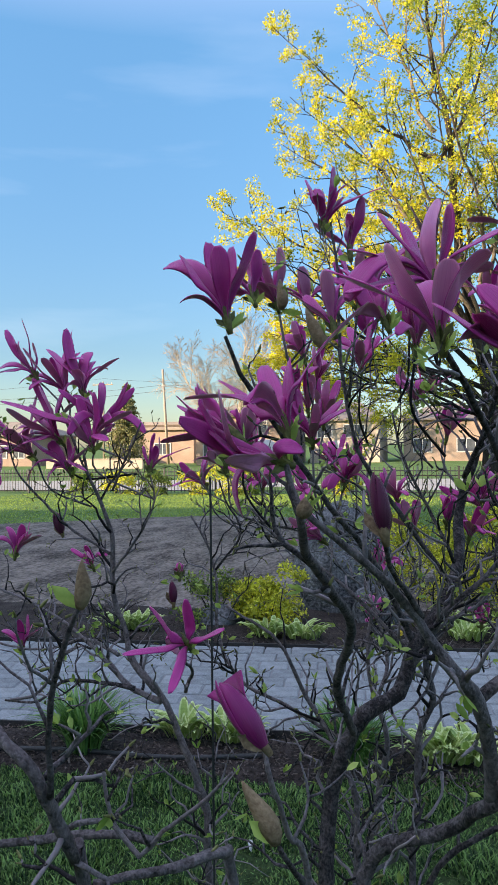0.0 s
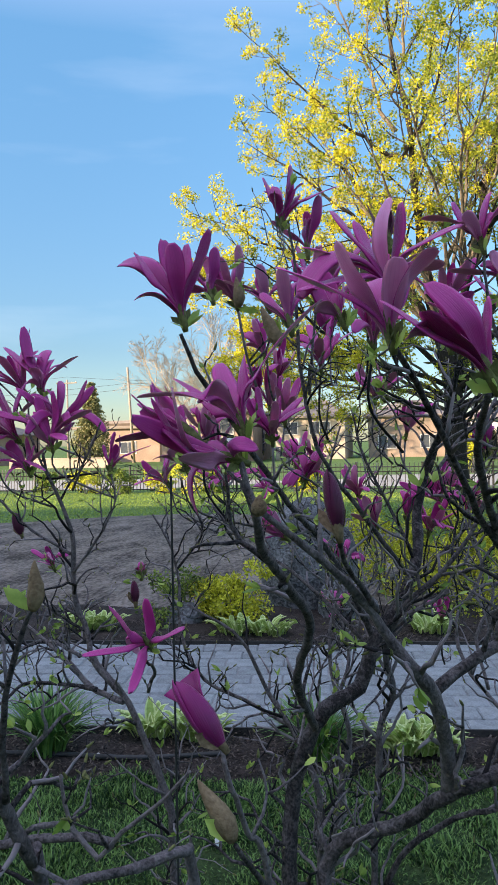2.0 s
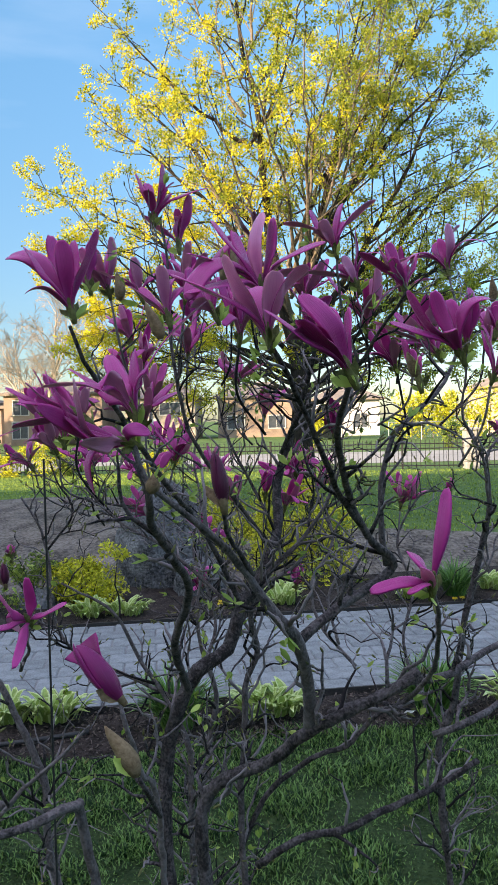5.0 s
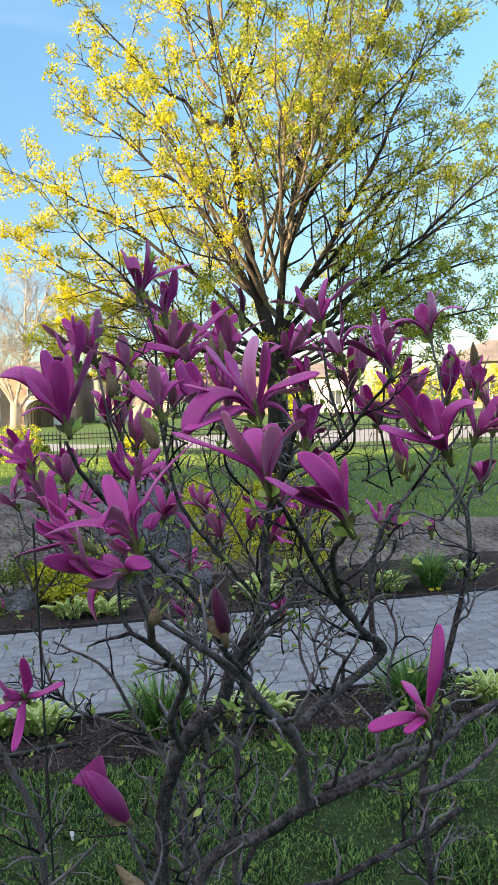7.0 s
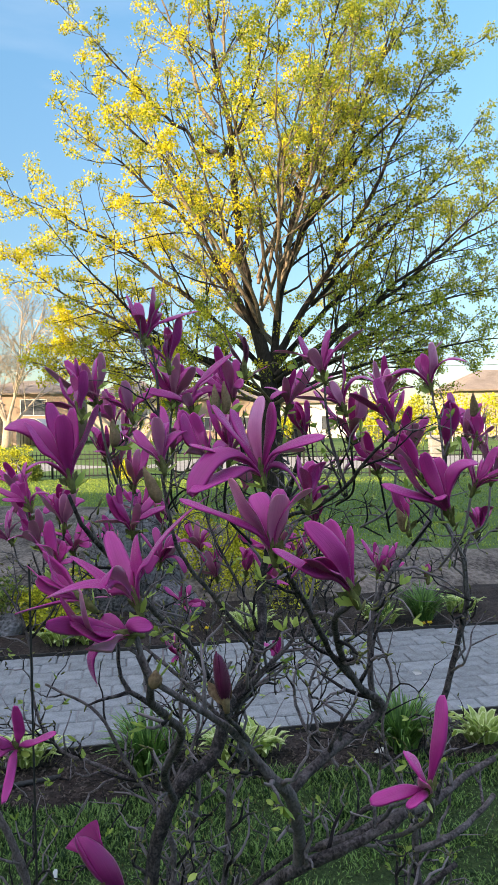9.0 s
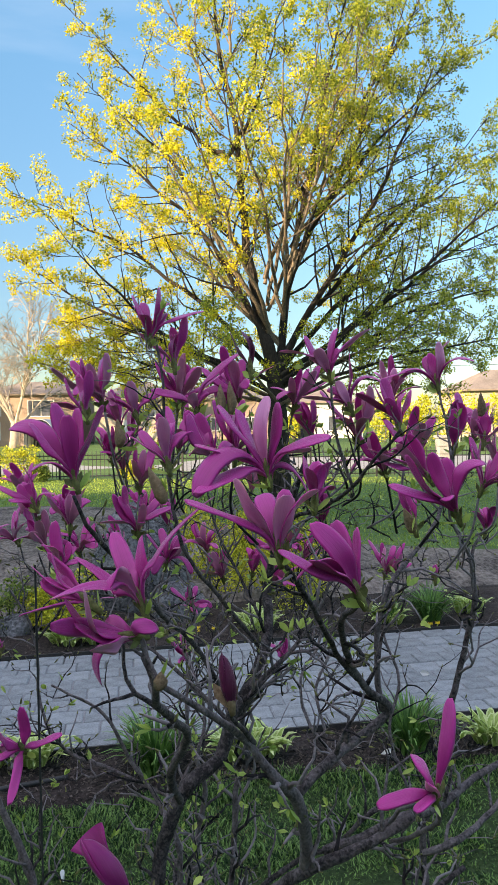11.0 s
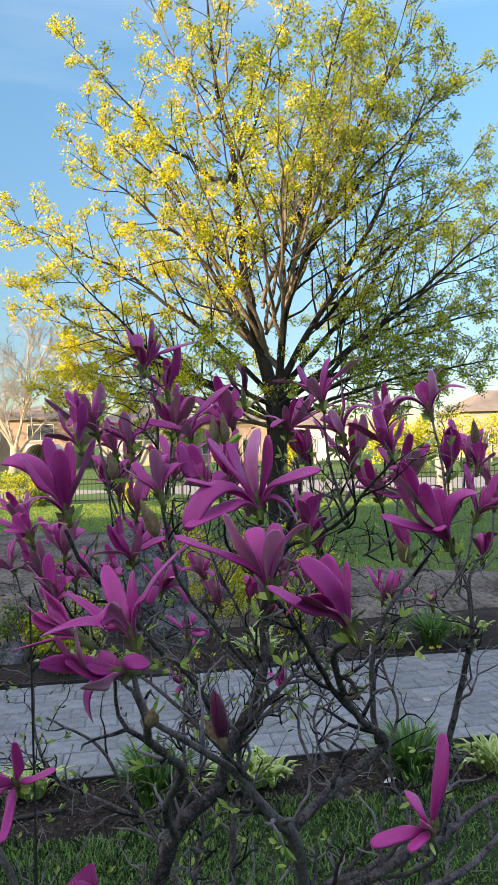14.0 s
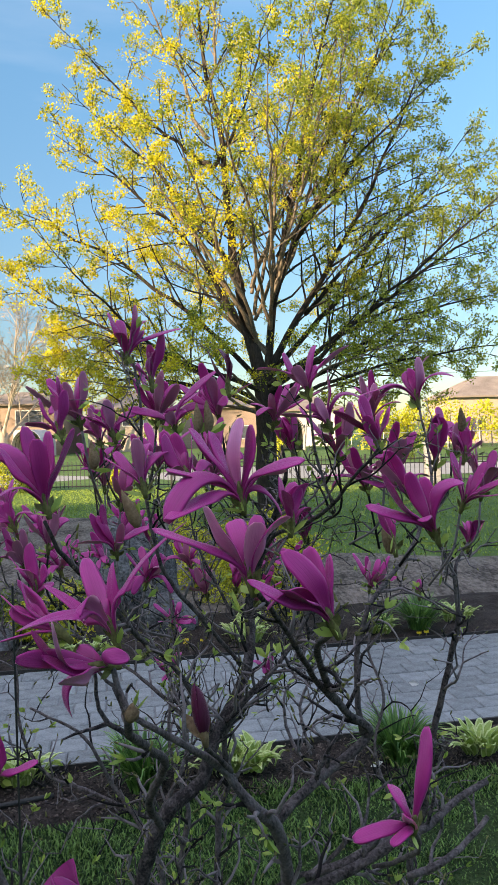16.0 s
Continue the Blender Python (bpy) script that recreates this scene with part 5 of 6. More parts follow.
branch([(-0.68, 1.9, 1.14, 0.005), (-0.621, 1.9, 1.219, 0.004), (-0.582, 1.9, 1.296, 0.003), (-0.593, 1.9, 1.352, 0.0026)], 15, lift=0.5, reach=0.12)
branch([(-0.686, 1.9, 1.182, 0.005), (-0.798, 1.92, 1.237, 0.0045), (-0.868, 1.92, 1.298, 0.004), (-0.911, 1.9, 1.362, 0.003), (-0.939, 1.9, 1.45, 0.0026)], 15, lift=0.5, reach=0.12)
branch([(-0.731, 1.9, 1.337, 0.004), (-0.771, 1.9, 1.422, 0.0035), (-0.797, 1.9, 1.496, 0.003), (-0.858, 1.9, 1.557, 0.0026)], 10, lift=0.5, reach=0.10)
branch([(-0.678, 1.9, 1.313, 0.004), (-0.645, 1.9, 1.385, 0.0035), (-0.612, 1.9, 1.456, 0.003)], 12.5, lift=0.5, reach=0.10)
branch([(-0.502, 1.86, 0.918, 0.006), (-0.448, 1.75, 0.996, 0.0045), (-0.411, 1.6, 1.073, 0.0035), (-0.378, 1.53, 1.12, 0.003)], 2.5, lift=0.5, reach=0.06)
branch([(-0.17, 1.85, 0.851, 0.006), (-0.296, 1.88, 0.902, 0.0055), (-0.393, 1.9, 0.938, 0.005), (-0.453, 1.93, 1.021, 0.005), (-0.473, 1.96, 1.132, 0.0045), (-0.492, 1.96, 1.198, 0.004), (-0.525, 1.96, 1.258, 0.003)], 22.5, lift=0.5, reach=0.14)
branch([(-0.468, 1.95, 1.146, 0.004), (-0.412, 1.95, 1.223, 0.0035), (-0.441, 1.95, 1.288, 0.003), (-0.458, 1.95, 1.336, 0.0025)], 22.5, lift=0.5, reach=0.12)
branch([(-0.05, 1.7, 1.068, 0.006), (-0.117, 1.72, 1.129, 0.005), (-0.19, 1.75, 1.182, 0.0045), (-0.267, 1.78, 1.218, 0.004), (-0.345, 1.8, 1.289, 0.003)], 22.5, lift=0.5, reach=0.13)
branch([(0.01, 1.85, 1.206, 0.005), (-0.032, 1.9, 1.288, 0.0045), (-0.076, 1.92, 1.376, 0.004), (-0.099, 1.95, 1.468, 0.003)], 20, lift=0.5, reach=0.13)
branch([(0.053, 1.8, 1.346, 0.005), (0.108, 1.85, 1.416, 0.004), (0.187, 1.9, 1.479, 0.0035), (0.23, 1.9, 1.543, 0.003)], 20, lift=0.5, reach=0.13)
branch([(0.144, 1.9, 0.948, 0.005), (0.129, 1.95, 1.033, 0.005), (0.169, 2, 1.113, 0.0045), (0.13, 2.05, 1.212, 0.004), (0.111, 2.1, 1.294, 0.003)], 22.5, lift=0.5, reach=0.15)
branch([(-0.434, 1.15, 1.129, 0.008), (-0.389, 1.15, 1.088, 0.009), (-0.38, 1.18, 1.03, 0.01), (-0.369, 1.2, 0.981, 0.011), (-0.369, 1.22, 0.94, 0.011)] + [(-0.36, 1.32, 0.4, 0.012), (-0.2, 1.56, -0.05, 0.016)], 6.25, lift=0.7, reach=0.10)
branch([(-0.377, 1.16, 1.063, 0.0055), (-0.358, 1.13, 1.144, 0.0045), (-0.331, 1.1, 1.208, 0.004), (-0.313, 1.09, 1.249, 0.0035), (-0.298, 1.08, 1.271, 0.003)], 8.75, lift=0.6, reach=0.08)
branch([(-0.552, 1.3, 0.915, 0.007), (-0.456, 1.3, 0.937, 0.008), (-0.381, 1.3, 0.95, 0.008), (-0.329, 1.3, 0.949, 0.0085)], 3.75, lift=0.7, reach=0.10)
branch([(-0.38, 1.25, 0.924, 0.006), (-0.332, 1.27, 0.93, 0.008), (-0.289, 1.3, 0.932, 0.009), (-0.255, 1.33, 0.93, 0.0095), (-0.25, 1.35, 0.873, 0.0095)] + [(-0.18, 1.45, 0.4, 0.011), (-0.15, 1.56, -0.05, 0.014)], 5, lift=0.7, reach=0.10)
branch([(-0.382, 1.2, 1.009, 0.005), (-0.362, 1.2, 1.02, 0.0045), (-0.33, 1.2, 1.022, 0.004), (-0.299, 1.2, 0.992, 0.0045), (-0.274, 1.2, 1.023, 0.0035), (-0.219, 1.18, 1.073, 0.003), (-0.192, 1.17, 1.103, 0.002)], 10, lift=0.6, reach=0.09)
branch([(-0.327, 1.2, 1.019, 0.0032), (-0.335, 1.2, 1.043, 0.003), (-0.34, 1.2, 1.073, 0.0025)], 5, lift=0.6, reach=0.06)
branch([(-0.155, 1.15, 1.136, 0.003), (-0.149, 1.15, 1.102, 0.0036), (-0.141, 1.18, 1.047, 0.004), (-0.128, 1.22, 0.975, 0.005)] + [(-0.13, 1.35, 0.55, 0.007), (-0.12, 1.5, 0.3, 0.008)], 6.25, lift=0.6, reach=0.07)
branch([(-0.125, 1.07, 1.099, 0.003), (-0.123, 1.1, 1.067, 0.0034), (-0.118, 1.15, 1.019, 0.004)], 3.75, lift=0.6, reach=0.05)
branch([(-0.621, 1.45, 1.035, 0.003), (-0.573, 1.45, 1.047, 0.0035), (-0.545, 1.45, 1.09, 0.003), (-0.522, 1.45, 1.116, 0.0025)], 15, lift=0.5, reach=0.10)

branch([(-0.059, 1.78, 0.603, 0.008), (-0.009, 1.78, 0.703, 0.008), (0.081, 1.76, 0.781, 0.0075), (0.136, 1.75, 0.804, 0.007), (0.196, 1.74, 0.866, 0.006), (0.298, 1.74, 0.908, 0.004)], 8, lift=0.6, reach=0.12)
branch([(-0.03, 1.6, 0.677, 0.009), (0.044, 1.6, 0.722, 0.009), (0.117, 1.6, 0.735, 0.009), (0.193, 1.62, 0.763, 0.0085), (0.262, 1.64, 0.779, 0.008), (0.354, 1.66, 0.818, 0.007)], 8, lift=0.6, reach=0.12)

# flowers
flower((-0.003, 1.22, 1.543), [(-9.2, -5, 0.1), (-7.5, -3, 2.6), (-5.7, 1, 6.7), (-0.5, -1, 9.2), (2.0, 1, 7.8), (5.3, -4, 2.9), (4.9, 1, -1.0), (-5.9, -6, -2.0), (-2.6, 4, 6.2), (4.4, 4, 2.4)], 1.6, seed=1, extra=0, label="wide open purple-pink flower with arching petals", back=0.15)
flower((-0, 1.1, 1.484), [(-7.8, -3, 3.6), (-4.9, -1, 5.9), (3.4, -1, 6.6), (0.4, -2.5, 5.4), (-2.1, 3, 5.7), (1.2, 3, 4.8)], 1.5, "open", seed=2, back=0.12, extra=0)
flower((0.071, 1.08, 1.448), [(-2.0, -2, 7.2), (-4.2, 0, 6.4), (-6.2, -3, 4.6), (-7.4, -4, 2.8), (-3.6, -5, 3.2), (0.3, 2, 5.4), (-1.6, 4, 5.0)], 1.55, "young", seed=3, extra=0)
flower((-0.136, 1.18, 1.415), [(-2.8, -3, 5.2), (4.6, -1, 4.8), (-5.2, -5, 0.6), (-1.8, 4, 3.4), (-4.8, 1, 1.6), (0.8, 2, 4.4)], 1.5, "faded", seed=4, bow=0.8, extra=0, label="fading pink flower with rolled petals", back=0.6)
flower((-0.192, 1.2, 1.415), [(-6.6, -2, -1.2), (-6.4, 0, 2.2), (-5.8, 1, 3.6), (-4.8, 3, 4), (-3.7, 4, 4.3)], 1.4, "young", seed=5)
flower((-0.14, 1.17, 1.391), [(-7.2, -2, 2), (-6.5, -4, 0.9), (-5.6, -3, -2), (-1.7, -5, -0.4), (-2.3, 2, 0.8), (1.2, -2, 2.4)], 1.35, "faded", seed=6, label="wilting pale pink flower with drooping petals", axis=(-0.6, -0.5, 0.25), back=0.5, extra=2)
flower((-0.223, 1.27, 1.539), [(-6.1, 1, 8.6), (-5.2, -2, 5.2), (-4.4, -3, 3.2), (-0.8, -3, 7.1), (4.6, -1, 6.8), (-3.3, 3, 8.2), (1.0, 3, 6.6)], 1.5, "young", seed=7, extra=0, label="half-open purple flower on a leafy shoot")
flower((-0.264, 1.53, 1.618), [(-4, 0, 4.5), (2, -1, 5.8), (0, 3, 5.2), (-5.5, 2, 1)], 1.5, "young", seed=8)
flower((-0.197, 1.61, 1.616), [(-5, -1, 3.6), (-5.9, 1, 2.2), (-2.1, 2, 4), (3.6, 0, 4.2), (0, -3, 4.1)], 1.5, seed=9)
flower((-0.099, 1.63, 1.624), [(-6.6, -2, 2.1), (6.7, 1, 6.3), (-2.3, 2, 3.1), (-0.6, -4, 1.9)], 1.5, seed=10, back=0.2)
flower((-0.128, 1.4, 1.547), [(-4.8, -2, 3.3), (-0.2, 1, 7.2), (2.8, 2, 5.7), (-4.2, 3, 3.5), (-0.7, -3, 5.8)], 1.4, seed=11)
flower((-0.066, 1.42, 1.553), [(-4.5, 1, 4.6), (-3.1, 3, 5.1), (1.3, 0, 4.6), (-3.6, -2, 2.1)], 1.5, seed=12)
flower((0.056, 1.3, 1.505), [(1.2, 0, 5.6), (-1.5, 2, 5.2), (-1.2, -3, 3.5), (2.2, 2, 2.3)], 1.6, "young", seed=13)
flower((-0.174, 1.617, 1.742), [(-3.5, -1, 6.3), (-2.7, 2, 6.3), (2.3, 0, 8.2), (8.2, -2, 2.9), (-0.3, -3, 4.1), (2.6, 2, 4.3)], 1.5, "young", seed=14, back=0.1)
flower((-0.136, 1.625, 1.698), [(-1, 1, 6.4), (3.3, -1, 6.7), (-6.3, 2, 4.1), (0.6, 3, 5.2)], 1.3, "young", seed=15)
flower((-0.011, 1.574, 1.685), [(0.3, 0, 6.2), (-3.9, 1, 4.6), (1.4, 1, 4.9)], 1.3, "closed", seed=16, label="dark purple flower bud breaking from its scales")
flower((0.117, 1.587, 1.676), [(-7.7, -2, 2.8), (-4.6, 1, 5.6), (0.3, 2, 8.1), (6.3, -1, 6.1), (-2.1, -3, 4)], 1.35, seed=17, back=0.1)
flower((0.152, 1.6, 1.623), [(5.2, 0, 6.3), (-3.2, 1, 4.3), (-6.4, -2, 0.2), (-2, 3, 3.5), (-1.4, -2, 4.1)], 1.3, seed=18)
flower((0.207, 1.493, 1.594), [(-6.3, -2, 3), (-4.6, 0, 4.9), (-3, 2, 6.4), (0.4, 1, 5.8), (2.4, 2, 4), (-1.9, -3, 3.1)], 1.35, "young", seed=19)
flower((0.324, 1.699, 1.662), [(-9.3, -1, -0.2), (-7, 0, 4), (0.8, 1, 8.8), (6, -2, 5.3), (-1, 3, 4.6), (0.8, -3, 6)], 1.5, seed=20)
flower((0.39, 1.82, 1.545), [(-1.3, 0, 9.4), (0.9, -2, 10.3), (3.4, 3, 8.2), (-1.6, -3, 6.1)], 1.9, "young", seed=21, cup=0.6)
flower((0.422, 1.75, 1.558), [(-2.7, 0, 5.6), (2.2, 0, 4.8), (0.5, 2, 5.1), (3, -2, 2.6)], 1.5, seed=22)
flower((0.278, 1.589, 1.507), [(-10.3, -2, 3.2), (-10.2, -3, 0.9), (-6.1, 1, 5.6), (-2.1, 2, 7.1), (-5.4, -4, 4), (2.8, 3, 4.4)], 1.35, seed=23)
flower((0.24, 1.329, 1.483), [(1.4, -1, 8.5), (-7.5, -2, 5.2), (-2.9, 2, 7.0), (-3.0, -4, 3.4), (-8.7, -1, 2.8), (-0.4, 3, 6.2)], 1.55, "young", seed=24, extra=0)
flower((0.209, 1.42, 1.455), [(-2.8, 0, 5.5), (-1.1, 2, 4.5), (0.1, 1, 4.8)], 1.3, "young", seed=25)
flower((-0.44, 1.877, 1.439), [(-7.2, -1, 2.8), (-0.2, 1, 7.6), (-3.9, 2, 4), (4.1, 0, 3.5), (-3.5, -3, 0.9)], 1.5, seed=26)
flower((-0.301, 1.503, 1.386), [(-4.2, 0, 5.1), (-1.5, -2, 5.8), (1.8, 1, 4), (2.6, -1, 2.2), (-1.2, 3, 5.4)], 1.6, seed=27)
flower((0.517, 2.005, 1.347), [(-2.3, 0, 5.7), (2.4, -1, 7), (1.6, 2, 6), (4.6, 0, 4.3)], 1.6, "young", seed=28)
flower((0.41, 2.022, 1.241), [(-1, 0, 2.5), (1, 0, 2.7), (0.6, 2, 2.6)], 1.2, "young", seed=29)
flower((0.143, 1.1, 1.253), [(0.6, 0.5, 9.4), (-6.0, -1.5, 0.8), (-2.9, -3, 0.6), (-1.2, -2.5, 2.6), (-2.0, 2, 3.0)], 1.25, "open", seed=30, axis=(-0.05, -0.5, 0.7), label="loose pink flower with one upright petal", bow=0.45, back=0.0, extra=0)
flower((-0.370, 1.53, 1.108), [(-4.8, -3, -2.2), (0.2, -3, -4.4), (5.4, -1, 1.6), (0.4, 1, 4.4), (-5.4, 1, 0.6), (-3.4, -4, 1.6)], 1.4, seed=31, axis=(-0.1, -0.5, 0.6), label="star-shaped open pink flower", back=0.7, extra=0)
closed_bud(*((-0.156, 1.15, 1.14), (-4.4, 0, 5.5)), 0.0120, 32, "plump closed purple bud", 2.4, "petal_bud")
closed_bud(*((-0.047, 1.134, 1.332), (-0.8, 0, 5.2)), 0.0080, 33, "slender closed dark purple bud", 0.0)
flower((-0.86, 1.9, 1.562), [(-9.1, 0, 8.9), (-0.8, 1, 11.7), (0.5, 2, 6.4), (-8.4, -2, 3.6), (-6.4, -3, -0.5)], 1.6, seed=41)
flower((-0.745, 1.9, 1.519), [(-9.5, 0, 7.4), (-6.2, 1, 10.4), (0.2, 2, 10.6), (8.2, -1, 4), (4.4, 2, 7.1), (-1.7, -4, 2.6), (0.6, -3, 5.7)], 1.6, seed=42)
flower((-0.697, 1.85, 1.404), [(-17.2, -2, 5.2), (8.6, 0, 5.6), (-3.2, 2, 9.8), (-12.8, 1, 8.1), (5.5, -4, 0.3), (-3.5, -4, 4), (1.1, 3, 9.4)], 1.7, seed=43)
flower((-0.761, 1.87, 1.353), [(-10, -2, -0.4), (-4.2, -3, -1.5), (1.5, 1, 4.5), (-10, 2, 4.6), (5.5, -4, -1.2), (-5.1, 3, 5.8), (6, 0, 4.5)], 1.6, seed=44)
flower((-0.593, 1.9, 1.354), [(-0.6, 1, 7.8), (8.5, -1, 3.5), (-2.5, 0, 4.3), (3.1, 2, 5.4)], 1.3, seed=45)
flower((-0.965, 2, 0.928), [(-5.2, 0, 5.3), (-2.1, 1, 6.1), (6.5, -2, 3.9), (1.8, 2, 6.6), (-2.8, -3, 2.9)], 1.5, seed=46)
flower((-0.984, 2, 1.151), [(-6.6, 0, 4.5), (-1.8, 1, 7.2), (5.6, -1, 4.3), (8.4, -2, 3.2), (-0.1, 3, 5.6)], 1.5, seed=47)
flower((-0.834, 2.1, 1.112), [(-5.4, 0, 2.6), (4.3, -1, 3.8), (-1.3, 1, 4.7), (-2.2, -3, 1.1)], 1.3, seed=48)
closed_bud(*((-0.83, 1.95, 1.214), (-1.7, 0, 5)), 0.012, 49, "closed dark purple bud", 0.0)
flower((-0.718, 1.55, 1.327), [(-2.1, 0, 5.6), (1, 1, 3.7), (-2.5, -1, 2.8), (1.9, 2, 7.4)], 1.3, seed=50)
flower((-0.529, 1.9, 1.14), [(-1, 0, 1.7), (1, 0, 1.9), (-0.8, 2, 1.7)], 1.1, "young", seed=51)
closed_bud(*((-0.543, 1.9, 1.083), (-0.3, 0, 4.7)), 0.009, 52, "closed dark purple bud", 0.0)
wild_flower((-0.301, 2.1, 1.595), (-0.2, -0.2, 1), 0.085, 6, 0.8, 0, "open")
wild_flower((-0.061, 2.1, 1.493), (0.1, -0.2, 1), 0.085, 7, 0.9, 1, "open")
wild_flower((-0.203, 2.2, 1.337), (0, -0.1, 1), 0.075, 5, 0.5, 2, "young")
wild_flower((-0.278, 2.2, 1.176), (-0.6, -0.3, 0.6), 0.085, 6, 0.9, 3, "open")
wild_flower((-0.073, 2.3, 1.188), (-0.2, -0.4, 1), 0.085, 6, 0.8, 4, "open")
wild_flower((0.049, 2.2, 1.191), (0.2, -0.4, 0.9), 0.085, 7, 0.9, 5, "open")
wild_flower((-0.181, 2.4, 0.945), (0, -0.5, 0.8), 0.08, 6, 0.9, 6, "open")
wild_flower((-0.294, 2.2, 1.552), (0.3, -0.3, 1), 0.085, 6, 0.8, 7, "open")
wild_flower((-0.156, 2.1, 1.626), (0, -0.2, 1), 0.08, 5, 0.5, 8, "young")
wild_flower((0.002, 2.3, 1.414), (0.2, -0.3, 1), 0.085, 6, 0.8, 9, "open")
wild_flower((0.078, 2.3, 1.266), (0.3, -0.4, 0.8), 0.085, 6, 0.9, 10, "open")
wild_flower((0.081, 2.3, 1.252), (-0.5, -0.3, 0.7), 0.085, 6, 0.8, 11, "open")
wild_flower((0.152, 2, 1.37), (0, -0.2, 1), 0.07, 5, 0.45, 12, "young")
wild_flower((0.143, 2.4, 1.213), (0.4, -0.3, 0.8), 0.085, 6, 0.8, 13, "open")
wild_flower((-0.289, 2.45, 1.338), (0.1, -0.4, 0.9), 0.085, 6, 0.9, 14, "open")
wild_flower((-0.345, 2.4, 1.265), (-0.3, -0.5, 0.7), 0.08, 6, 0.9, 15, "open")
wild_flower((-0.17, 2.4, 1.086), (0.2, -0.5, 0.7), 0.08, 6, 0.9, 16, "open")
wild_flower((0.376, 2.4, 1.167), (0.1, -0.4, 0.9), 0.09, 7, 0.8, 17, "open")
wild_flower((0.078, 2.3, 0.97), (0, -0.4, 0.9), 0.06, 5, 0.6, 18, "open")
wild_flower((-0.314, 2.2, 1.483), (0, -0.3, 1), 0.09, 6, 0.8, 19, "open")
wild_flower((-0.114, 2.3, 1.262), (-0.1, -0.4, 0.9), 0.08, 6, 0.9, 20, "open")
wild_flower((-0.061, 1.9, 1.616), (0.1, -0.1, 1), 0.08, 5, 0.5, 21, "young")
wild_flower((0.122, 1.9, 1.566), (-0.2, -0.1, 1), 0.075, 5, 0.45, 22, "young")
wild_flower((-0.355, 1.8, 1.407), (0.1, -0.2, 1), 0.08, 6, 0.7, 23, "open")
wild_flower((0.001, 2.2, 1.222), (0.1, -0.2, 1), 0.07, 5, 0.5, 24, "young")
wild_flower((0.473, 1.8, 1.485), (0.2, -0.2, 1), 0.09, 6, 0.8, 25, "open")


wild_flower((-0.798, 1.9, 1.417), (-0.4, -0.4, 0.7), 0.125, 8, 1.1, 31, "open")
wild_flower((-0.726, 1.93, 1.434), (0.3, -0.4, 0.8), 0.125, 8, 1.0, 32, "open")
wild_flower((-0.812, 1.95, 1.518), (-0.2, -0.3, 0.9), 0.12, 8, 0.9, 33, "open")
wild_flower((-0.9, 1.95, 1.386), (-0.4, -0.3, 0.6), 0.12, 8, 0.9, 34, "open")
wild_flower((-0.269, 1.7, 1.64), (-0.2, -0.3, 0.9), 0.085, 6, 0.8, 35, "open")
wild_flower((-0.14, 1.75, 1.638), (0.2, -0.3, 0.9), 0.085, 6, 0.8, 36, "open")
wild_flower((-0.039, 1.6, 1.542), (0.1, -0.3, 0.9), 0.085, 6, 0.8, 37, "open")
wild_flower((0.251, 1.8, 1.501), (-0.3, -0.3, 0.8), 0.085, 6, 0.9, 38, "open")
wild_flower((0.453, 1.9, 1.558), (0.2, -0.3, 0.9), 0.085, 6, 0.7, 39, "open")
wild_flower((-0.427, 1.9, 1.353), (-0.3, -0.3, 0.9), 0.085, 6, 0.7, 40, "open")


wild_flower((-0.575, 2.3, 1.415), (-0.3, -0.3, 0.8), 0.09, 7, 0.8, 60, "open")
wild_flower((-0.609, 2.3, 1.297), (-0.4, -0.3, 0.7), 0.09, 7, 0.9, 61, "open")
wild_flower((-0.457, 2.2, 1.368), (0.1, -0.3, 0.9), 0.085, 7, 0.8, 62, "open")
wild_flower((-0.26, 2.1, 1.45), (0.2, -0.3, 0.9), 0.09, 6, 0.8, 63, "open")
wild_flower((-0.341, 2.2, 1.512), (-0.1, -0.3, 1), 0.09, 6, 0.6, 64, "young")
wild_flower((-0.153, 1.9, 1.543), (0.1, -0.3, 0.9), 0.09, 7, 0.9, 65, "open")
wild_flower((-0.027, 1.75, 1.641), (-0.2, -0.3, 0.9), 0.085, 6, 0.9, 66, "open")
wild_flower((0.075, 1.8, 1.629), (0.2, -0.3, 0.9), 0.08, 6, 0.8, 67, "open")
wild_flower((0.18, 1.7, 1.565), (-0.1, -0.3, 0.9), 0.085, 7, 0.9, 68, "open")
wild_flower((0.277, 1.75, 1.525), (0.2, -0.3, 0.9), 0.085, 7, 0.9, 69, "open")
wild_flower((0.4, 1.7, 1.475), (0.2, -0.3, 0.8), 0.09, 7, 0.9, 70, "open")
wild_flower((0.263, 1.8, 1.63), (0, -0.3, 1), 0.085, 6, 0.7, 71, "open")
wild_flower((-0.403, 2.1, 1.301), (0.1, -0.3, 0.8), 0.08, 7, 1.0, 72, "open")
wild_flower((-0.583, 2.4, 1.342), (-0.3, -0.3, 0.7), 0.085, 7, 0.8, 73, "open")
wild_flower((-0.212, 1.7, 1.41), (0, -0.3, 0.8), 0.075, 6, 1.0, 74, "open")
wild_flower((-0.175, 1.8, 1.332), (0.2, -0.3, 0.7), 0.07, 6, 1.0, 75, "open")


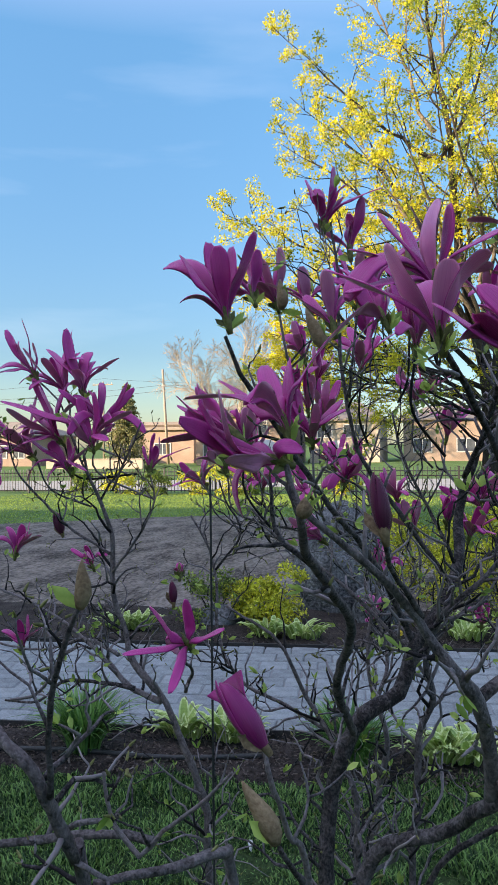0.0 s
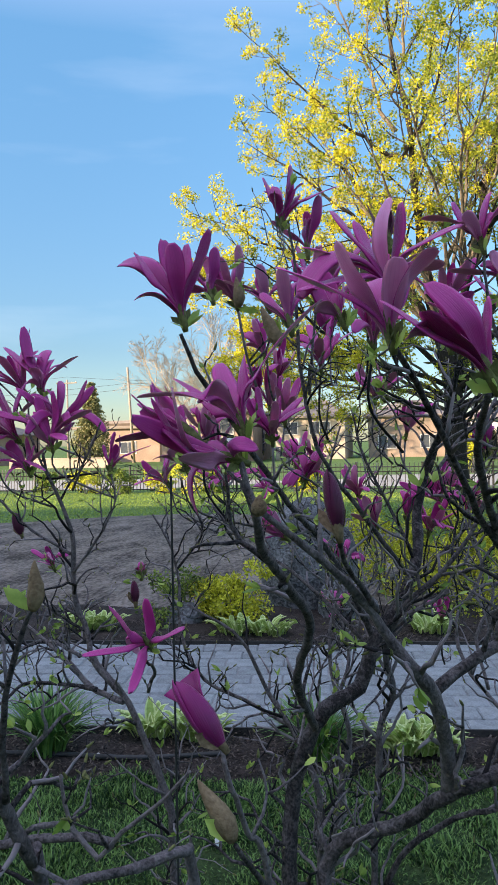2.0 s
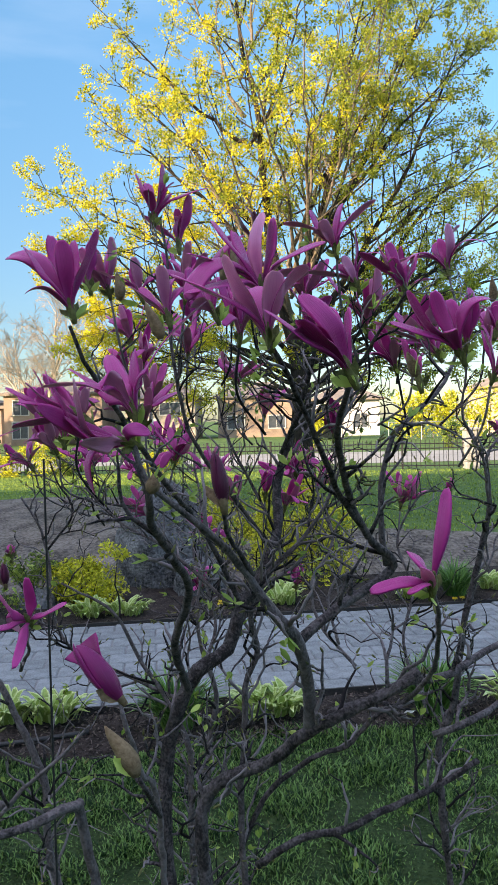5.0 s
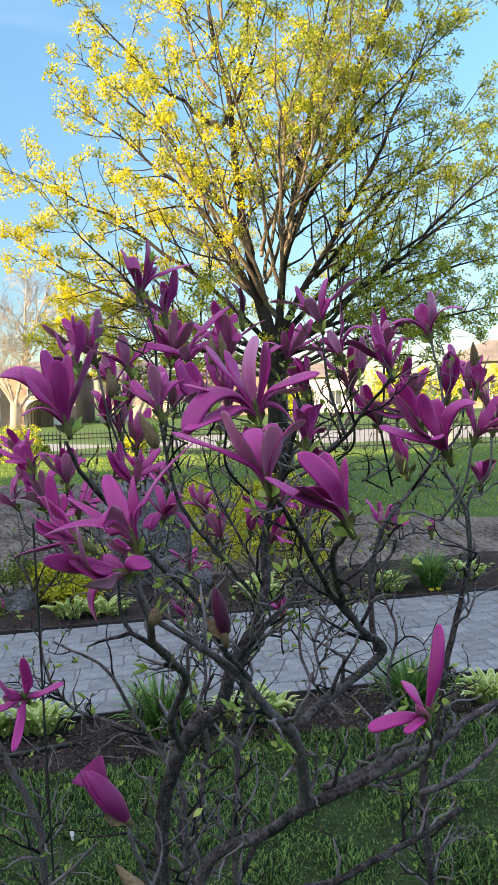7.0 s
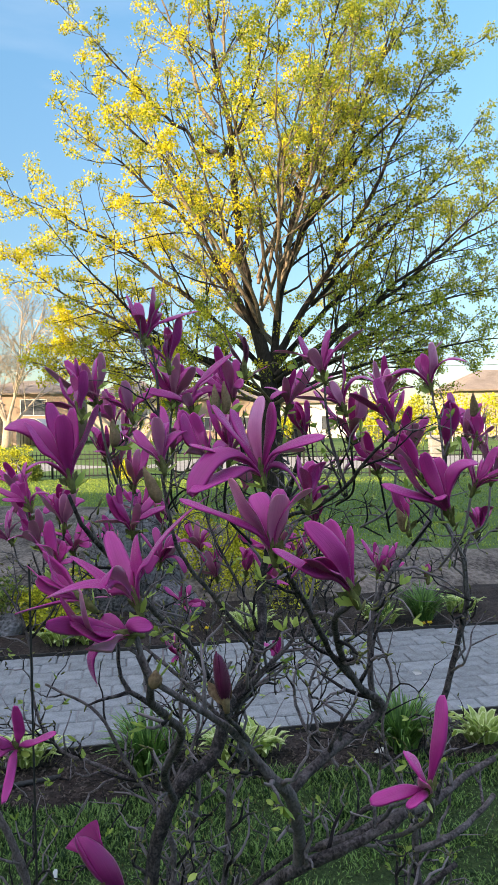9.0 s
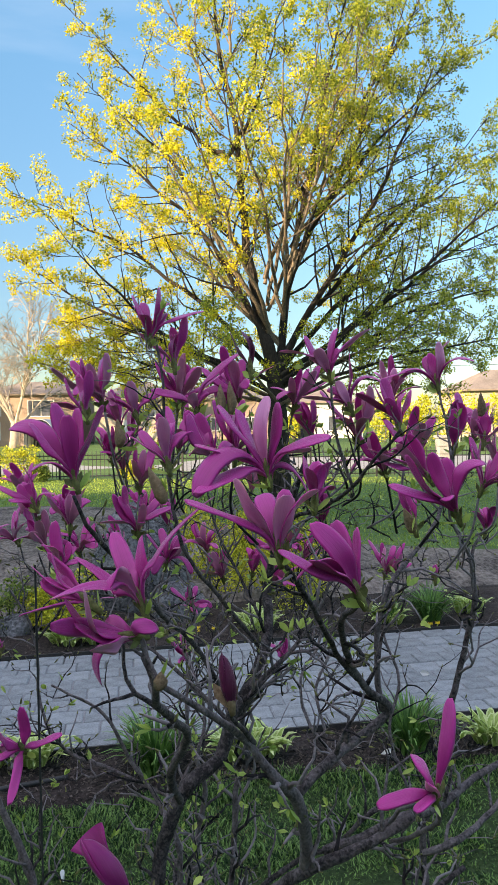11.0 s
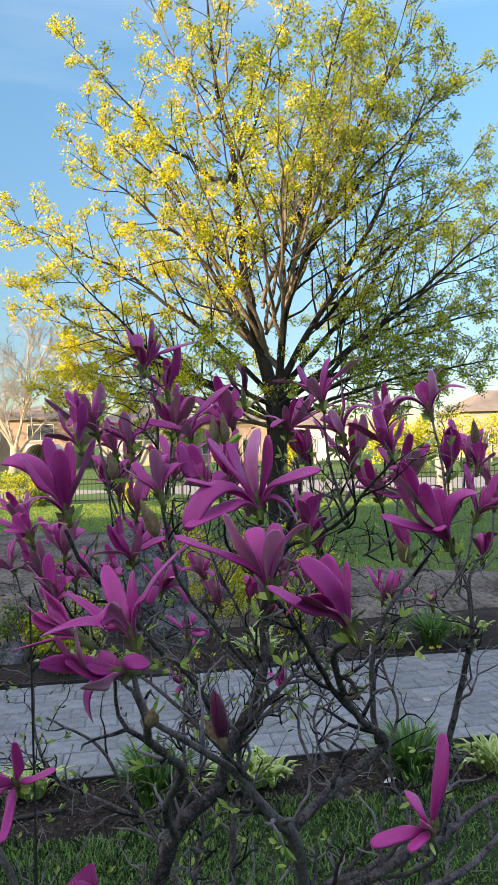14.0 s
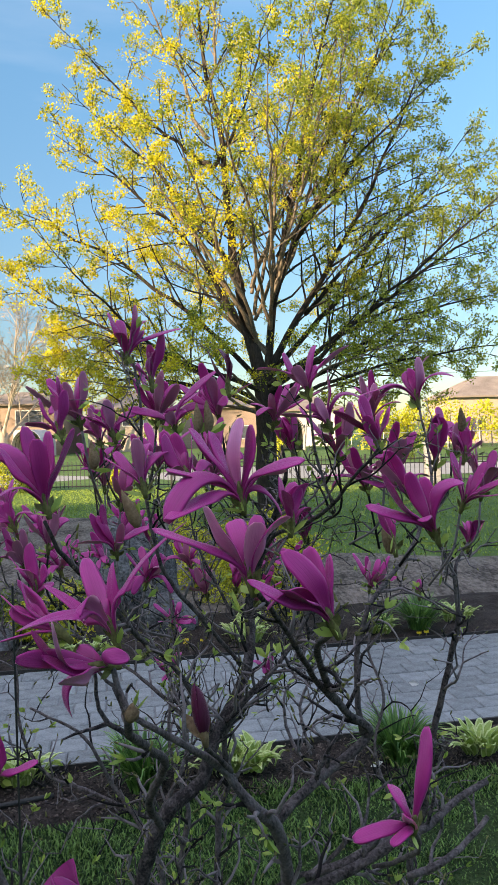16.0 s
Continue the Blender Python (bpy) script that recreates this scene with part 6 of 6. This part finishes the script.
def fuzzy_bud(foot, tip, r, label):
    """A closed winter bud in its downy scale."""
    a, b = np.array(foot), np.array(tip)
    rows = [(*(a + (b - a) * t + np.array((0.002 * math.sin(5 * t), 0, 0))), r * w) for t, w in ((0, 0.45), (0.12, 0.8), (0.3, 1.0), (0.5, 0.92), (0.72, 0.62), (0.9, 0.3), (1, 0.08))]
    v, f = [], []
    tube(v, f, rows, 10, 0.04, trng)
    tagged(data_ob("bud", v, f, M["fuzz"], magnolia, True), label)
    for k in range(2):
        small_leaf(leaf_v, leaf_f, a, unit(b - a) + trng.normal(size=3) * 0.6, 0.030, 0.006, trng)


fuzzy_bud((-0.126, 1.07, 1.101), (-0.151, 1.07, 1.146), 0.0085, "large downy brown-green bud")
fuzzy_bud((-0.298, 1.08, 1.27), (-0.293, 1.08, 1.312), 0.0075, "slender downy grey bud")
for k, (a, b) in enumerate((((-0.06, 1.5, 1.619), (-0.057, 1.5, 1.664)), ((-0.044, 1.5, 1.619), (-0.043, 1.5, 1.668)), ((-0.194, 1.4, 1.576), (-0.193, 1.4, 1.614)), ((-0.13, 1.3, 1.515), (-0.141, 1.3, 1.556)),
                            ((-0.126, 1.3, 1.511), (-0.138, 1.3, 1.547)), ((0.4, 1.7, 1.61), (0.403, 1.7, 1.653)), ((0.186, 1.35, 1.462), (0.179, 1.35, 1.494)), ((-0.122, 1.15, 1.344), (-0.114, 1.15, 1.361)))):
    fuzzy_bud(a, b, 0.0075, "downy green-grey bud")
tagged(data_ob("twig_growth", twig_v, twig_f, M["twig"], magnolia, True), "crooked dark twigs", kind="stuff")
tagged(data_ob("young_foliage", leaf_v, leaf_f, M["leaf"], magnolia, True), "fresh pale green leaves", kind="stuff")
tagged(data_ob("bud_growth", bud_v, bud_f, M["sepal"], magnolia, True), "pointed leaf buds", kind="stuff")

v, f = [], []
tube(v, f, [(*(-0.409, 1.75), 0.0, 0.002), (*(-0.409, 1.75), 1.35, 0.002)], 8)
tagged(data_ob("plant_stake", v, f, M["stake"]), "thin dark plant stake standing in the shrub", "stake")


# ---- paving and turf ----
def paving():
    """Pavers in running bond across the path: the stretch seen closest as single pieces, the rest joined."""
    rng = np.random.default_rng(9)
    path = tagged(new("path"), "grey concrete block path crossing the garden", "path", kind="structure")
    turn = math.atan(0.1525)
    ca, sa = math.cos(turn), math.sin(turn)
    pw, pl = 0.158, 0.182
    shapes = []
    for k in range(4):
        bm = boxed(-pl / 2 + 0.002, pl / 2 - 0.002, -pw / 2 + 0.002, pw / 2 - 0.002, -0.03, 0.0, bevel=0.007)
        me = bpy.data.meshes.new("paver")
        for vtx in bm.verts:
            vtx.co += Vector((rng.uniform(-1, 1), rng.uniform(-1, 1), 0)) * 0.0018
        bm.to_mesh(me)
        bm.free()
        me.materials.append(M["paver"])
        shapes.append(me)
    v, f = [], []
    rows = int(1.43 / pw)
    for j in range(rows):
        for i in range(-38, 38):
            u = i * pl + (pl / 2 if j % 2 else 0)
            w = 0.08 + j * pw
            x, y = u * ca - w * sa, near_edge(0) + u * sa + w * ca
            z = 0.030 + rng.uniform(-0.0035, 0.0035)
            tilt = (rng.uniform(-0.012, 0.012), rng.uniform(-0.012, 0.012), turn + rng.uniform(-0.008, 0.008))
            me = shapes[int(rng.integers(4))]
            if -2.9 < x < 2.0 and len(path.children) < 300:
                ob = new("paver", me)
                ob.parent, ob.location, ob.rotation_euler = path, (x, y, z), tilt
            else:
                m = Matrix.LocRotScale((x, y, z), Euler(tilt), None)
                n0 = len(v)
                v.extend(tuple(m @ c.co) for c in me.vertices)
                f.extend(tuple(n0 + q for q in p.vertices) for p in me.polygons)
    tagged(data_ob("pavers", v, f, M["paver"], path), "pavers towards the ends of the path", kind="stuff")
    # dark edging strips
    for fn, off in ((near_edge, -0.012), (far_edge, 0.03)):
        vv, ff = [], []
        for x in np.linspace(-9, 9, 40):
            y = fn(x) + off
            vv += [(x, y - 0.006, -0.02), (x, y - 0.006, 0.045), (x, y + 0.006, 0.045), (x, y + 0.006, -0.02)]
        for k in range(39):
            b = 4 * k
            ff += [(b + q, b + 4 + q, b + 4 + (q + 1) % 4, b + (q + 1) % 4) for q in range(4)]
        tagged(data_ob("path_edging", vv, ff, M["edging"]), "thin dark edging strip along the path", "edging", kind="structure")


paving()


def turf(name, skin, count, x0, x1, y0, y1, h, seed, label, broad=1.0):
    rng = np.random.default_rng(seed)
    v, f = [], []
    for _ in range(count):
        x = rng.uniform(x0, x1)
        lo, hi = y0(x), y1(x)
        y = lo + (hi - lo) * rng.uniform()
        tall = 0.65 + 1.1 * max(0.0, noise.noise(Vector((x * 5.5, y * 5.5, 9.0))) + 0.25)
        a, s = rng.uniform(0, 2 * math.pi), h * tall * rng.uniform(0.5, 1.3)
        lean = rng.uniform(0.2, 0.9) * s
        dx, dy = math.cos(a), math.sin(a)
        w = broad * rng.uniform(0.0016, 0.0034)
        n, z = len(v), ground_z(x, y) - 0.003
        v += [(x - dy * w, y + dx * w, z), (x + dy * w, y - dx * w, z), (x + dx * lean * 0.4 + dy * w * 0.8, y + dy * lean * 0.4 - dx * w * 0.8, z + s * 0.6),
              (x + dx * lean * 0.4 - dy * w * 0.8, y + dy * lean * 0.4 + dx * w * 0.8, z + s * 0.6), (x + dx * lean, y + dy * lean, z + s * 0.85)]
        f += [(n, n + 1, n + 2, n + 3), (n + 3, n + 2, n + 4)]
    tagged(data_ob(name, v, f, M[skin]), label, "grass", kind="stuff")


turf("grass_blades", "blade", 125000, -1.9, 1.5, lambda x: 1.7, lambda x: near_edge(x) - 0.42 + wob(x, 1), 0.036, 5, "short uneven green grass under the shrub, coloured dark for shade", 1.15)


turf("lawn_blades", "lawn", 75000, -15, 10, lambda x: soil_edge(x) - 0.2, lambda x: 21.9 - 0.13 * x, 0.036, 15, "lawn before the iron fence, blades coloured bright as if sunlit", 3.0)


def litter(count, seed):
    """Loose chips on the mulch."""
    rng = np.random.default_rng(seed)
    v, f = [], []
    for _ in range(count):
        x = rng.uniform(-2.6, 2.2)
        y = near_edge(x) - rng.uniform(0.03, 0.46) if rng.uniform() < 0.6 else far_edge(x) + rng.uniform(0.04, 0.7)
        z = 0.02 + rng.uniform(0, 0.018)
        m = Matrix.LocRotScale((x, y, z), Euler(rng.uniform(-0.7, 0.7, 3) + np.array((0, 0, rng.uniform(0, 6)))), (rng.uniform(0.004, 0.013), rng.uniform(0.002, 0.005), rng.uniform(0.0015, 0.004)))
        n = len(v)
        v += [tuple(m @ Vector(c)) for c in ((-1, -1, 0), (1, -0.7, 0), (0.9, 1, 0), (-0.8, 0.9, 0), (0, 0, 1))]
        f += [(n, n + 1, n + 4), (n + 1, n + 2, n + 4), (n + 2, n + 3, n + 4), (n + 3, n, n + 4)]
    tagged(data_ob("mulch_chips", v, f, M["chip"]), "loose dark bark chips on the beds", "mulch", kind="stuff")


litter(14000, 6)


def pipe():
    """A black irrigation pipe lying on the mulch."""
    v, f = [], []
    rows = [(-2.3, near_edge(-2.3) - 0.34, 0.035, 0.011), (-1.7, near_edge(-1.7) - 0.30, 0.036, 0.011), (-1.2, near_edge(-1.2) - 0.33, 0.035, 0.011), (-0.8, near_edge(-0.8) - 0.27, 0.034, 0.011)]
    tube(v, f, smooth_line(rows, 0.06), 10)
    tagged(data_ob("irrigation_pipe", v, f, M["stake"], smooth=True), "black plastic irrigation pipe lying on the mulch", "pipe")


pipe()


def dry_leaf(x, y, z, size, seed):
    rng = np.random.default_rng(seed)
    v, f = [], []
    small_leaf(v, f, (0, 0, 0.004), (math.cos(seed), math.sin(seed), 0.15), size, size * 0.3, rng)
    ob = data_ob("dry_leaf", v, f, M["white"])
    ob.location = (x, y, z)
    tagged(ob, "pale withered leaf lying on the ground", "leaf", "withered leaves on the ground")


for k, p in enumerate(((0.63, 3.69), (-1.67, 3.33), (-1.35, 3.41), (1.14, 4.7), (0.56, 3.76), (-0.66, 2.9))):
    dry_leaf(*p, 0.03, 0.06, k)
